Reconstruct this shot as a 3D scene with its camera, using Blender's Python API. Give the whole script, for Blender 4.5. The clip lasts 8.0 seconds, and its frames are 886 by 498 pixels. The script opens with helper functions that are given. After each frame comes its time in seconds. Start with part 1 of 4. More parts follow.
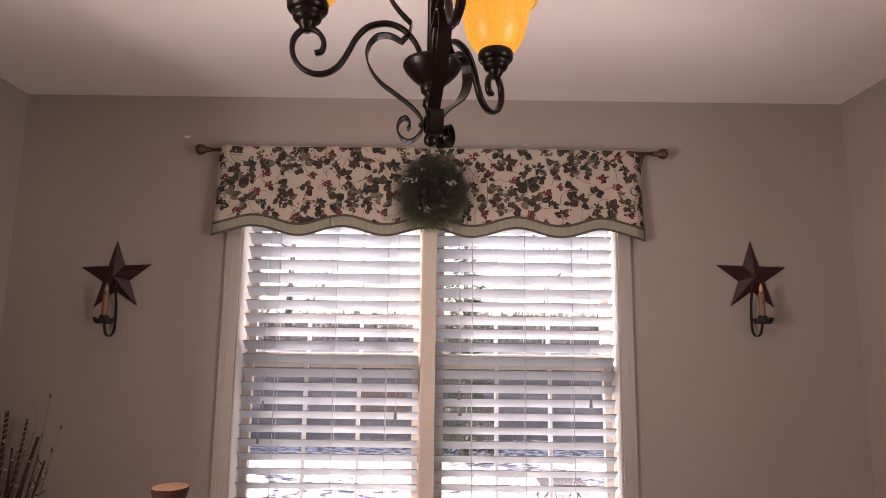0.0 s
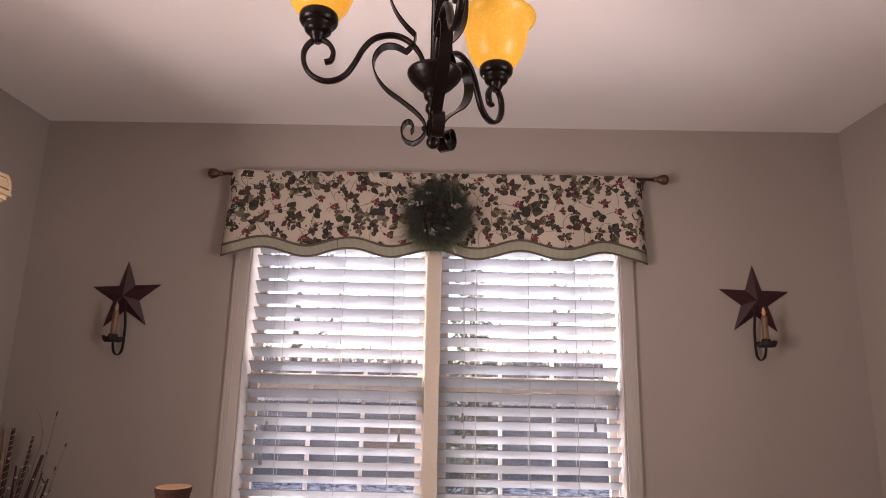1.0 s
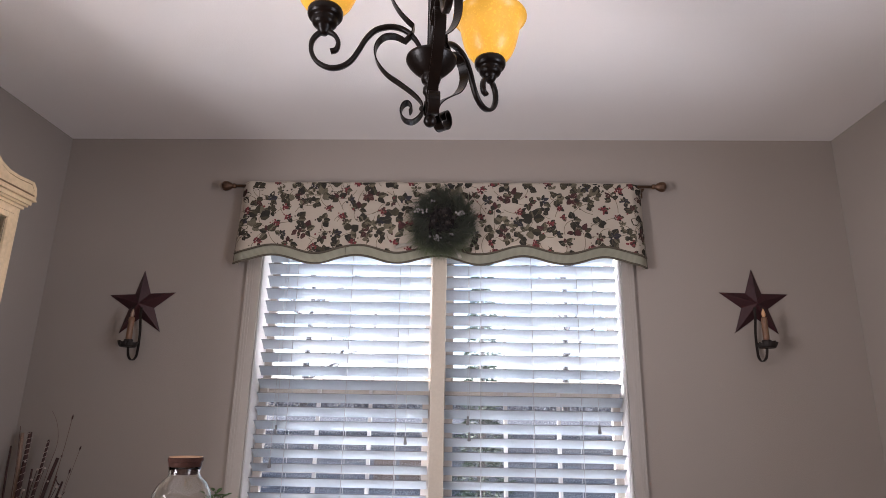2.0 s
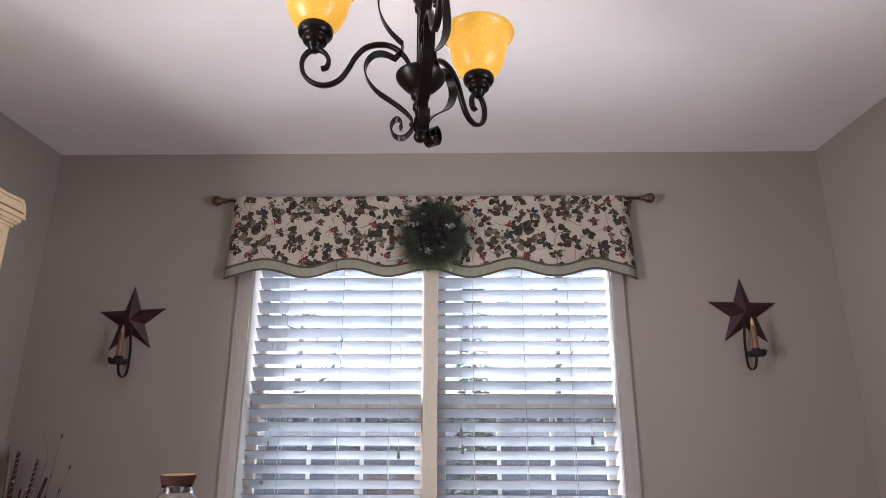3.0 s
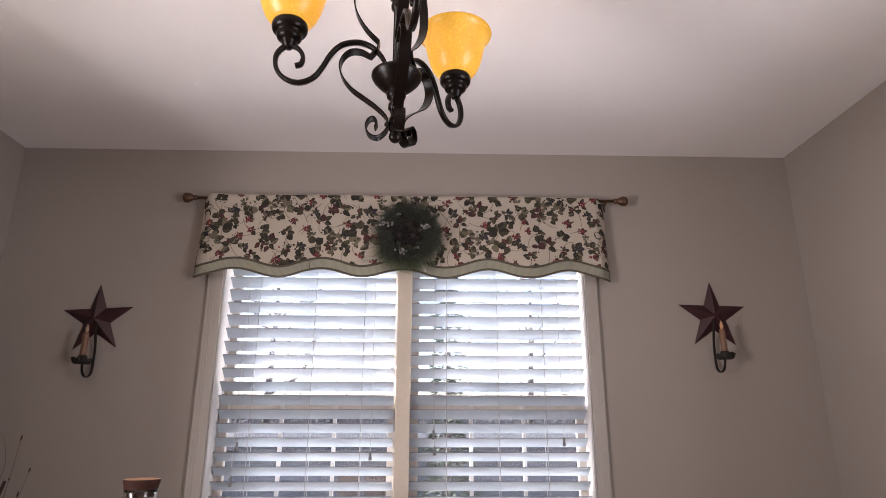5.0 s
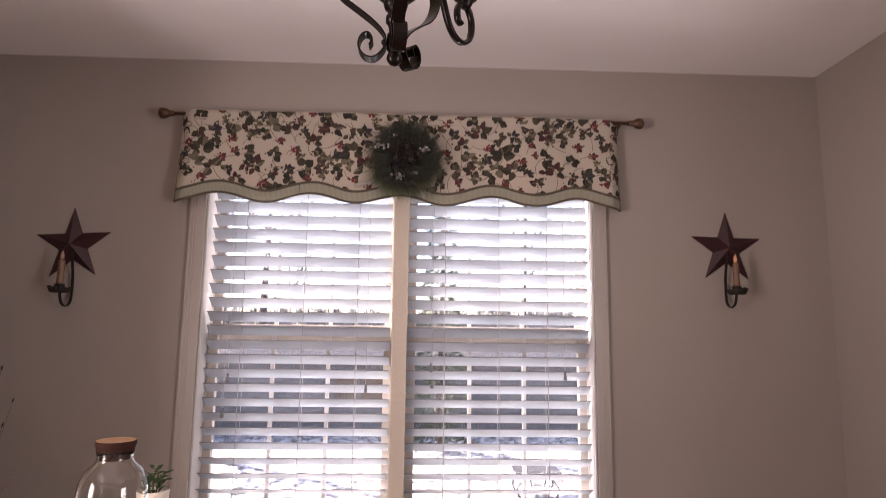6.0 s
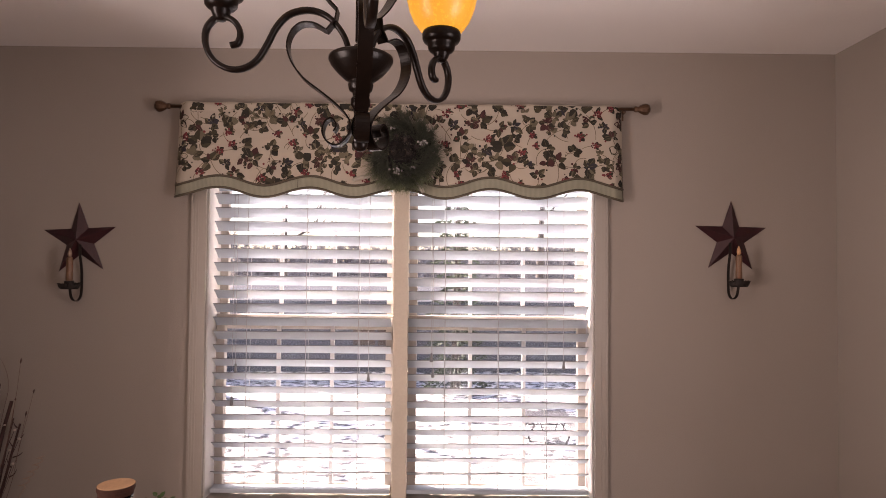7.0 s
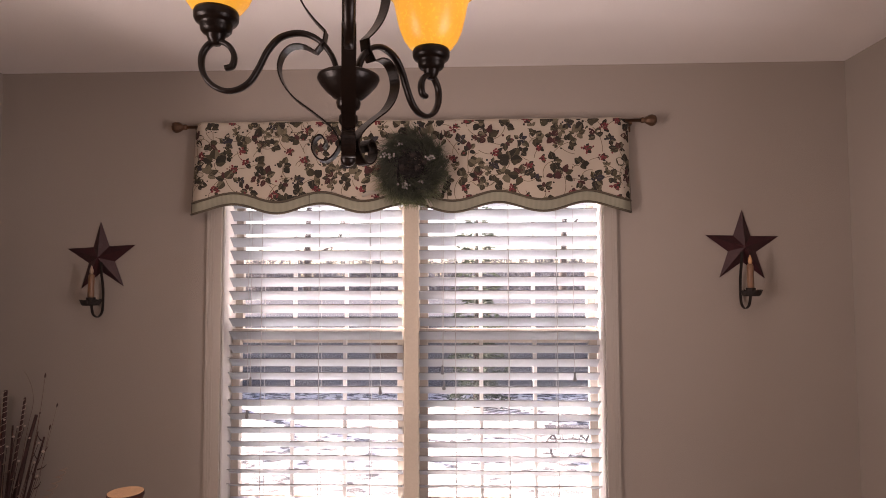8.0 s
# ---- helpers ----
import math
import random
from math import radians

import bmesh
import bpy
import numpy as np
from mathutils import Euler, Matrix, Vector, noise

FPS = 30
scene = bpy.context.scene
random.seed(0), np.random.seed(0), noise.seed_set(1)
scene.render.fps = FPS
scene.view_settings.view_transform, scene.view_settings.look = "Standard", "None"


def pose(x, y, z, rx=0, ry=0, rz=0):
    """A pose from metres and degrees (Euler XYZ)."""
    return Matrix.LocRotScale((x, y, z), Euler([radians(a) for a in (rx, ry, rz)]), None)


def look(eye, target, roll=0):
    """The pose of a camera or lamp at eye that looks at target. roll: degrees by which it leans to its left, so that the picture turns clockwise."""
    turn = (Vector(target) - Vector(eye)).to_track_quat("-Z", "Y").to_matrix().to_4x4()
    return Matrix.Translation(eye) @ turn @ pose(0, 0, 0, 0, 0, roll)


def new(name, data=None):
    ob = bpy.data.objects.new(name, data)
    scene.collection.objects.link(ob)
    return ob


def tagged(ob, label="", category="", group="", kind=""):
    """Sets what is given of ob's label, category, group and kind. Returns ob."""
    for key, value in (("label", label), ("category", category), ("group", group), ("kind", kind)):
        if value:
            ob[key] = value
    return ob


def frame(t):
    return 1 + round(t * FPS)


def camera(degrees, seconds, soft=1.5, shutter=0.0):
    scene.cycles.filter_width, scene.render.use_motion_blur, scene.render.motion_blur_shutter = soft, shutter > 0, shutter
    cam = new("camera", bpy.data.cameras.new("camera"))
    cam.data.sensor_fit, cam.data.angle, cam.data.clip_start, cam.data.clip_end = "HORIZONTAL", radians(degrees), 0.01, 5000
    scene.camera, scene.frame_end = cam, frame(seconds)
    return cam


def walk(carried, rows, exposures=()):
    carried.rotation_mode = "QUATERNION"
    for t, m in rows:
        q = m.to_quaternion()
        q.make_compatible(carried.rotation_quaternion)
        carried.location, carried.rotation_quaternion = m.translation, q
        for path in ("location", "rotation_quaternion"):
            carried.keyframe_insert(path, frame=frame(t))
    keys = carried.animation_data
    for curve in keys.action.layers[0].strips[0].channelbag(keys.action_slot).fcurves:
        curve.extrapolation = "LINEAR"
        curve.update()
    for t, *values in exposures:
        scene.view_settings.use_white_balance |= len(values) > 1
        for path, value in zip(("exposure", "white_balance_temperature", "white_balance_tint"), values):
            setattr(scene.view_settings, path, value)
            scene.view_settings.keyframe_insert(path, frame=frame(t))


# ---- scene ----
cam = camera(72.2, 8.0, soft=0.75, shutter=0.4)
PATH = [
    (0, (0.03, 0.059, 1.364), (0.031, 2.038, 1.654), 0.7),
    (0.5, (0.033, 0.047, 1.329), (0.025, 2.023, 1.639), 0.8),
    (1, (0.043, 0.032, 1.28), (0.018, 1.987, 1.7), 1.2),
    (1.5, (0.056, -0.001, 1.149), (0.0, 1.927, 1.68), 1.5),
    (1.7, (0.068, -0.01, 1.14), (0.006, 1.917, 1.671), 1.3),
    (2.8, (0.076, -0.021, 1.133), (0.038, 1.901, 1.685), 0.1),
    (3, (0.073, -0.028, 1.139), (0.041, 1.889, 1.708), 0.1),
    (3.5, (0.069, -0.029, 1.142), (0.069, 1.886, 1.72), -0.1),
    (4, (0.065, -0.029, 1.149), (0.084, 1.885, 1.727), 0.1),
    (4.2, (0.066, -0.031, 1.151), (0.094, 1.882, 1.733), 0.1),
    (5.3, (0.076, -0.015, 1.146), (0.134, 1.908, 1.691), 0.3),
    (5.5, (0.071, -0.018, 1.155), (0.137, 1.919, 1.648), 0.5),
    (5.8, (0.065, 0.069, 1.194), (0.147, 2.029, 1.581), 0.5),
    (6, (0.056, 0.138, 1.257), (0.129, 2.117, 1.538), 0.7),
    (6.2, (0.07, 0.173, 1.335), (0.138, 2.163, 1.525), 0.6),
    (6.5, (0.123, 0.162, 1.457), (0.174, 2.159, 1.56), 0.6),
    (7, (0.138, 0.112, 1.513), (0.148, 2.111, 1.569), 0.5),
    (7.5, (0.142, 0.084, 1.504), (0.133, 2.082, 1.589), 0.3),
    (8, (0.201, 0.084, 1.504), (0.132, 2.08, 1.609), -0.2),
]

EXPOSURES = [(0.0, 3.15, 7250, 33), (1.0, 3.21, 7050, 32), (1.5, 3.23, 6550, 25), (1.7, 3.29, 6150, 20), (3.0, 3.35, 5850, 17), (4.0, 3.35, 5850, 17),
             (5.5, 3.27, 6550, 26), (6.0, 3.21, 6800, 31), (6.5, 3.19, 7150, 31), (8.0, 3.18, 7400, 33)]
walk(cam, [(t, look(eye, target, roll)) for t, eye, target, roll in PATH], EXPOSURES)

# ---- world and light ----
SUN_FROM = Vector((-0.56, 0.44, 0.68)).normalized()
world = bpy.data.worlds.new("world")
scene.world = world
world.use_nodes = True
sky = world.node_tree.nodes.new("ShaderNodeTexSky")
sky.sky_type, sky.sun_disc = "NISHITA", False
sky.sun_elevation = math.asin(SUN_FROM.z)
sky.sun_rotation = math.atan2(SUN_FROM.x, SUN_FROM.y)
backing = world.node_tree.nodes["Background"]
backing.inputs["Strength"].default_value = 0.05
world.node_tree.links.new(sky.outputs[0], backing.inputs["Color"])

sun = new("sun", bpy.data.lights.new("sun", "SUN"))
sun.data.energy, sun.data.angle, sun.data.color = 5.0, radians(0.6), (1.0, 0.93, 0.84)
sun.matrix_world = look(SUN_FROM * 30, (0, 0, 0))

# fill light added behind, in an opening that is out of view
opening = new("rear_fill", bpy.data.lights.new("rear_fill", "AREA"))
opening.data.shape, opening.data.size, opening.data.size_y = "RECTANGLE", 1.2, 1.4
opening.data.energy, opening.data.color = 0.2, (1.0, 0.96, 0.92)
opening.matrix_world = look((1.05, -0.56, 1.34), (1.05, 1.0, 1.50))

# fill lights added in unseen doorways, each to brighten the opposite side wall
for x, tone, watts in ((-1.90, (1.0, 0.935, 0.87), 10.0), (1.87, (0.98, 0.97, 0.97), 6.0)):
    hall = new("side_fill", bpy.data.lights.new("side_fill", "AREA"))
    hall.data.shape, hall.data.size, hall.data.size_y = "RECTANGLE", 0.86, 1.35
    hall.data.energy, hall.data.color = watts, tone
    hall.matrix_world = look((x, 0.05, 1.06), (0.0, -0.28, 1.10))

# ---- materials ----
def material(name, color, rough=0.6, metal=0.0, vary=0.12, scale=8.0, fine=90.0, bump=0.08, spread=0.0, **sockets):
    """A surface with colour that varies at two scales and a fine relief; spread: random per piece."""
    m = bpy.data.materials.new(name)
    m.use_nodes = True
    nodes, links = m.node_tree.nodes, m.node_tree.links
    bsdf = nodes["Principled BSDF"]
    where = nodes.new("ShaderNodeTexCoord")
    large, small = nodes.new("ShaderNodeTexNoise"), nodes.new("ShaderNodeTexNoise")
    large.inputs["Scale"].default_value, small.inputs["Scale"].default_value = scale, fine
    large.inputs["Detail"].default_value = 4.0
    for n in (large, small):
        links.new(where.outputs["Object"], n.inputs["Vector"])
    total = nodes.new("ShaderNodeMath")
    total.operation = "ADD"
    links.new(large.outputs["Fac"], total.inputs[0])
    links.new(small.outputs["Fac"], total.inputs[1])
    span = nodes.new("ShaderNodeMapRange")
    span.inputs["From Min"].default_value, span.inputs["From Max"].default_value = 0.6, 1.4
    span.inputs["To Min"].default_value, span.inputs["To Max"].default_value = 1 - vary, 1 + vary
    links.new(total.outputs[0], span.inputs["Value"])
    value = span.outputs[0]
    if spread:
        info = nodes.new("ShaderNodeNewGeometry")
        piece = nodes.new("ShaderNodeMapRange")
        piece.inputs["To Min"].default_value, piece.inputs["To Max"].default_value = 1 - spread, 1 + spread
        links.new(info.outputs["Random Per Island"], piece.inputs["Value"])
        times = nodes.new("ShaderNodeMath")
        times.operation = "MULTIPLY"
        links.new(value, times.inputs[0])
        links.new(piece.outputs[0], times.inputs[1])
        value = times.outputs[0]
    tint = nodes.new("ShaderNodeVectorMath")
    tint.operation = "SCALE"
    tint.inputs[0].default_value = color
    links.new(value, tint.inputs["Scale"])
    links.new(tint.outputs[0], bsdf.inputs["Base Color"])
    bsdf.inputs["Roughness"].default_value, bsdf.inputs["Metallic"].default_value = rough, metal
    if bump:
        relief = nodes.new("ShaderNodeBump")
        relief.inputs["Strength"].default_value, relief.inputs["Distance"].default_value = bump, 0.01
        links.new(small.outputs["Fac"], relief.inputs["Height"])
        links.new(relief.outputs[0], bsdf.inputs["Normal"])
    for key, v in sockets.items():
        bsdf.inputs[key.replace("_", " ")].default_value = v
    return m


def lets_light(m, color, share):
    """Mixes light that passes through, as in cloth, leaves and thin plastic, into a material."""
    nodes, links = m.node_tree.nodes, m.node_tree.links
    passing, mix = nodes.new("ShaderNodeBsdfTranslucent"), nodes.new("ShaderNodeMixShader")
    passing.inputs["Color"].default_value = (*color, 1)
    mix.inputs[0].default_value = share
    links.new(nodes["Principled BSDF"].outputs[0], mix.inputs[1])
    links.new(passing.outputs[0], mix.inputs[2])
    links.new(mix.outputs[0], nodes["Material Output"].inputs["Surface"])
    return m


PAINT = material("greige_wall_paint", (0.296, 0.259, 0.229), 0.85, vary=0.035, scale=1.3, fine=260, bump=0.10)
CEILING = material("flat_white_ceiling_paint", (0.82, 0.80, 0.78), 0.9, vary=0.03, scale=1.0, fine=200, bump=0.08)
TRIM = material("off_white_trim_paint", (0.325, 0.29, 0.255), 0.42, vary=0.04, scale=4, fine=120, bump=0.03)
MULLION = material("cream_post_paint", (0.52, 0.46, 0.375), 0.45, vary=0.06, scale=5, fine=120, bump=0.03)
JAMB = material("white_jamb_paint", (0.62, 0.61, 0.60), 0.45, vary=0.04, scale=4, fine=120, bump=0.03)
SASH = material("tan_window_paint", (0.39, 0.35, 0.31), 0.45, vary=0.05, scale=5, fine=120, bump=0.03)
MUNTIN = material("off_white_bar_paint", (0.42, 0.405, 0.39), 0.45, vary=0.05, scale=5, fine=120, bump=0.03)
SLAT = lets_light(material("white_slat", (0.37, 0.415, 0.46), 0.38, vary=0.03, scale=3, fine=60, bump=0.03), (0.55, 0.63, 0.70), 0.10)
# darker than the slat, to paint in the shadow line along its edge
EDGE = material("slat_edge_shade", (0.17, 0.17, 0.175), 0.5, vary=0.2, scale=12, fine=120, bump=0.0)
CORD = material("grey_cord", (0.31, 0.305, 0.30), 0.8, bump=0.0)
TASSEL = material("grey_plastic", (0.13, 0.13, 0.135), 0.4, bump=0.0)
FLOOR = material("brown_floorboards", (0.12, 0.070, 0.042), 0.4, vary=0.25, scale=3, fine=40, bump=0.05)
IRON = material("bronze_black_iron", (0.0048, 0.0028, 0.0021), 0.30, 0.0, vary=0.3, scale=20, fine=220, bump=0.05, Specular_IOR_Level=0.14)
CANVAS = lets_light(material("cream_cotton", (0.43, 0.38, 0.315), 0.95, vary=0.05, scale=6, fine=900, bump=0.10), (0.82, 0.68, 0.50), 0.15)
SAGE = lets_light(material("sage_ribbed_cotton", (0.34, 0.335, 0.26), 0.95, vary=0.10, scale=9, fine=800, bump=0.14), (0.42, 0.40, 0.29), 0.24)
ribs, links = SAGE.node_tree.nodes.new("ShaderNodeTexWave"), SAGE.node_tree.links
ribs.inputs["Scale"].default_value, ribs.inputs["Distortion"].default_value, ribs.bands_direction = 62.0, 0.4, "X"
links.new([n for n in SAGE.node_tree.nodes if n.bl_idname == "ShaderNodeTexCoord"][0].outputs["Object"], ribs.inputs["Vector"])
shade = SAGE.node_tree.nodes.new("ShaderNodeMix")
shade.data_type, shade.blend_type = "RGBA", "MULTIPLY"
shade.inputs["Factor"].default_value = 0.3
links.new(SAGE.node_tree.nodes["Principled BSDF"].inputs["Base Color"].links[0].from_socket, shade.inputs["A"])
links.new(ribs.outputs["Color"], shade.inputs["B"])
links.new(shade.outputs["Result"], SAGE.node_tree.nodes["Principled BSDF"].inputs["Base Color"])
PIPING = material("dark_olive_piping", (0.080, 0.066, 0.045), 0.9, vary=0.15, fine=400)
BRONZE = material("antique_bronze", (0.10, 0.055, 0.032), 0.38, 0.6, vary=0.3, scale=30, fine=200, bump=0.06)
STARRED = material("burgundy_painted_tin", (0.031, 0.0055, 0.0085), 0.42, 0.1, vary=0.28, scale=14, fine=160, bump=0.10)
RUST = material("black_rusty_iron", (0.018, 0.013, 0.011), 0.65, 0.4, vary=0.4, scale=30, fine=240, bump=0.25)
WAX = material("tan_candle_wax", (0.16, 0.085, 0.047), 0.5, vary=0.18, scale=25, fine=120, bump=0.12, Subsurface_Weight=0.1)
CREAMWOOD = material("antique_cream_wood", (0.68, 0.52, 0.32), 0.45, vary=0.16, scale=6, fine=60, bump=0.05)
GROOVE = material("brown_glaze", (0.17, 0.10, 0.05), 0.6, vary=0.2)
# shade of unlit interiors put into the colour, for hutch and shed panes
SHADOWED = material("shaded_interior", (0.08, 0.05, 0.035), 0.6, vary=0.2)
CORK = material("cork", (0.42, 0.25, 0.14), 0.75, vary=0.22, scale=60, fine=300, bump=0.2)
CORKSIDE = material("dark_cork", (0.032, 0.013, 0.009), 0.7, vary=0.2, scale=60, fine=300, bump=0.2, Specular_IOR_Level=0.1)
POT = material("cream_ceramic", (0.62, 0.56, 0.46), 0.35, vary=0.06, scale=10, fine=120, bump=0.03)
SOIL = material("potting_soil", (0.04, 0.028, 0.02), 0.95, vary=0.4, scale=60, fine=300, bump=0.4)
LEAF = lets_light(material("green_leaf", (0.035, 0.065, 0.020), 0.5, vary=0.2, scale=30, fine=200, spread=0.3), (0.16, 0.30, 0.05), 0.25)
NEEDLE = lets_light(material("frosted_pine_needle", (0.062, 0.066, 0.052), 0.8, vary=0.15, scale=10, fine=90, bump=0.0, spread=0.5), (0.20, 0.28, 0.13), 0.34)
RIBBON = lets_light(material("pale_ribbon", (0.38, 0.35, 0.30), 0.6, vary=0.08), (0.7, 0.66, 0.56), 0.3)
FRINGE = lets_light(material("backlit_needle", (0.15, 0.165, 0.105), 0.8, vary=0.15, bump=0.0, spread=0.4), (0.30, 0.36, 0.18), 0.4)
VINE = material("grapevine_twig", (0.018, 0.014, 0.012), 0.8, vary=0.3, scale=40, fine=200, bump=0.2)
BERRY = material("frosted_berry", (0.24, 0.23, 0.21), 0.55, vary=0.25, scale=60, fine=300, spread=0.3)
CONE = material("brown_cone", (0.030, 0.021, 0.017), 0.7, vary=0.3, scale=50)
TWIG = material("dark_brown_twig", (0.042, 0.014, 0.012), 0.75, vary=0.3, scale=40, fine=200, bump=0.2)
WRAP = material("pale_wrap", (0.42, 0.34, 0.29), 0.7, vary=0.15)
PALESTICK = material("tan_stick", (0.24, 0.155, 0.11), 0.75, vary=0.25, scale=30, fine=200, bump=0.2)
COIL = material("tan_coil", (0.30, 0.21, 0.165), 0.7, vary=0.15)
GRASS = material("rust_dry_grass", (0.12, 0.066, 0.05), 0.8, vary=0.2)
TABLEWOOD = material("brown_table_wood", (0.17, 0.09, 0.05), 0.35, vary=0.25, scale=4, fine=50, bump=0.04)
VASE = material("dark_glazed_stoneware", (0.10, 0.065, 0.05), 0.35, vary=0.2, scale=10)
SNOW = material("snow", (0.90, 0.91, 0.93), 0.85, vary=0.06, scale=0.5, fine=6, bump=0.5)
links = SNOW.node_tree.links
patchy, stretch, steps_ = (SNOW.node_tree.nodes.new("ShaderNode" + n) for n in ("TexNoise", "Mapping", "MapRange"))
patchy.inputs["Scale"].default_value, patchy.inputs["Detail"].default_value = 10.0, 8.0
stretch.inputs["Scale"].default_value = (0.6, 1.0, 1.0)
links.new([n for n in SNOW.node_tree.nodes if n.bl_idname == "ShaderNodeTexCoord"][0].outputs["Object"], stretch.inputs["Vector"])
links.new(stretch.outputs[0], patchy.inputs["Vector"])
links.new(patchy.outputs["Fac"], steps_.inputs["Value"])
steps_.inputs["From Min"].default_value, steps_.inputs["From Max"].default_value = 0.465, 0.52
steps_.inputs["To Min"].default_value, steps_.inputs["To Max"].default_value = 0.13, 1.0
worn = SNOW.node_tree.nodes.new("ShaderNodeVectorMath")
worn.operation = "SCALE"
links.new(SNOW.node_tree.nodes["Principled BSDF"].inputs["Base Color"].links[0].from_socket, worn.inputs[0])
links.new(steps_.outputs[0], worn.inputs["Scale"])
links.new(worn.outputs[0], SNOW.node_tree.nodes["Principled BSDF"].inputs["Base Color"])
SIDING = material("slate_grey_siding", (0.105, 0.118, 0.14), 0.8, vary=0.10, scale=1, fine=20)
ROOFSNOW = material("dark_shingle_roof", (0.055, 0.060, 0.070), 0.95, vary=0.15, scale=1, fine=8, bump=0.3, Specular_IOR_Level=0.0)
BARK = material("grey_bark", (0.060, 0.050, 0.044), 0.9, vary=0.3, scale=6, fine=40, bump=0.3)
# bluer than the near bark: distance haze put into the colour
FARBARK = material("hazed_far_bark", (0.066, 0.072, 0.086), 0.95, vary=0.3, scale=0.6, fine=5, bump=0.0, spread=0.5)
EVERGREEN = material("dark_evergreen", (0.035, 0.055, 0.032), 0.8, vary=0.2, scale=3, fine=20, spread=0.4)
LITTER = material("brown_leaf_litter", (0.034, 0.030, 0.028), 0.95, vary=0.35, scale=0.8, fine=6, bump=0.3)
PATIO = material("dark_patio_metal", (0.05, 0.05, 0.055), 0.5, 0.3, vary=0.2)
PRINTS = [material("print_" + n, c, 0.95, vary=0.22, scale=70, fine=400, bump=0.06, spread=0.22) for n, c in (
    ("dark_green", (0.019, 0.017, 0.012)), ("olive", (0.045, 0.038, 0.022)), ("grey_green", (0.125, 0.108, 0.072)),
    ("slate_blue", (0.024, 0.023, 0.030)), ("red", (0.15, 0.028, 0.032)), ("maroon", (0.055, 0.018, 0.018)), ("stem", (0.15, 0.12, 0.08)))]

GLASS = bpy.data.materials.new("clear_glass")
GLASS.use_nodes = True
g = GLASS.node_tree.nodes["Principled BSDF"].inputs
g["Base Color"].default_value, g["Roughness"].default_value = (0.97, 0.98, 0.97, 1), 0.02
g["Transmission Weight"].default_value, g["IOR"].default_value = 1.0, 1.45


def amber_shade():
    """Lit amber scavo glass: it scatters the bulb's light and glows, with fine speckled mottling."""
    m = bpy.data.materials.new("lit_amber_glass")
    m.use_nodes = True
    nodes, links = m.node_tree.nodes, m.node_tree.links
    bsdf = nodes["Principled BSDF"]
    where, mottle, cloud = nodes.new("ShaderNodeTexCoord"), nodes.new("ShaderNodeTexNoise"), nodes.new("ShaderNodeTexNoise")
    mottle.inputs["Scale"].default_value, mottle.inputs["Detail"].default_value = 150.0, 6.0
    cloud.inputs["Scale"].default_value, cloud.inputs["Detail"].default_value = 22.0, 3.0
    spans = []
    for n, lo, hi, a, b in ((cloud, 0.35, 0.65, 0.046, 0.058), (mottle, 0.54, 0.68, 0.9, 1.9)):
        links.new(where.outputs["Object"], n.inputs["Vector"])
        span = nodes.new("ShaderNodeMapRange")
        links.new(n.outputs["Fac"], span.inputs["Value"])
        span.inputs["From Min"].default_value, span.inputs["From Max"].default_value = lo, hi
        span.inputs["To Min"].default_value, span.inputs["To Max"].default_value = a, b
        spans.append(span)
    bsdf.inputs["Base Color"].default_value = (0.45, 0.22, 0.03, 1)
    bsdf.inputs["Roughness"].default_value = 0.35
    bsdf.inputs["Emission Color"].default_value = (1.0, 0.62, 0.07, 1)
    links.new(spans[0].outputs[0], bsdf.inputs["Emission Strength"])
    lets_light(m, (1.0, 0.53, 0.13), 0.16)
    passing = [n for n in nodes if n.bl_idname == "ShaderNodeBsdfTranslucent"][0]
    flecks = nodes.new("ShaderNodeVectorMath")
    flecks.operation = "SCALE"
    flecks.inputs[0].default_value = (0.80, 0.52, 0.09)
    links.new(spans[1].outputs[0], flecks.inputs["Scale"])
    links.new(flecks.outputs[0], passing.inputs["Color"])
    relief = nodes.new("ShaderNodeBump")
    relief.inputs["Strength"].default_value = 0.5
    links.new(mottle.outputs["Fac"], relief.inputs["Height"])
    links.new(relief.outputs[0], bsdf.inputs["Normal"])
    return m


def glowing(name, color, strength):
    m = bpy.data.materials.new(name)
    m.use_nodes = True
    i = m.node_tree.nodes["Principled BSDF"].inputs
    i["Base Color"].default_value = (*color, 1)
    i["Emission Color"].default_value, i["Emission Strength"].default_value = (*color, 1), strength
    return m


AMBER = amber_shade()
SCREEN = material("fine_screen_mesh", (0.05, 0.05, 0.055), 0.8, bump=0.0)
weave, clear = SCREEN.node_tree.nodes.new("ShaderNodeMixShader"), SCREEN.node_tree.nodes.new("ShaderNodeBsdfTransparent")
weave.inputs[0].default_value = 0.17      # the share that the wires cover, on each face of the sheet
SCREEN.node_tree.links.new(clear.outputs[0], weave.inputs[1])
SCREEN.node_tree.links.new(SCREEN.node_tree.nodes["Principled BSDF"].outputs[0], weave.inputs[2])
SCREEN.node_tree.links.new(weave.outputs[0], SCREEN.node_tree.nodes["Material Output"].inputs["Surface"])
BULB = glowing("lit_bulb", (1.0, 0.62, 0.32), 3.2)
FLAME = glowing("candle_flame_bulb", (0.50, 0.28, 0.14), 0.004)
FLAME_DIM = material("unlit_flame_bulb", (0.26, 0.18, 0.13), 0.4, vary=0.1)


# ---- building helpers ----
def solid(name, bm, mat, smooth=False):
    mesh = bpy.data.meshes.new(name)
    bmesh.ops.recalc_face_normals(bm, faces=bm.faces)
    for f in bm.faces:
        f.smooth = smooth
    bm.to_mesh(mesh)
    bm.free()
    for m in (mat if isinstance(mat, list) else [mat]):
        mesh.materials.append(m)
    return mesh


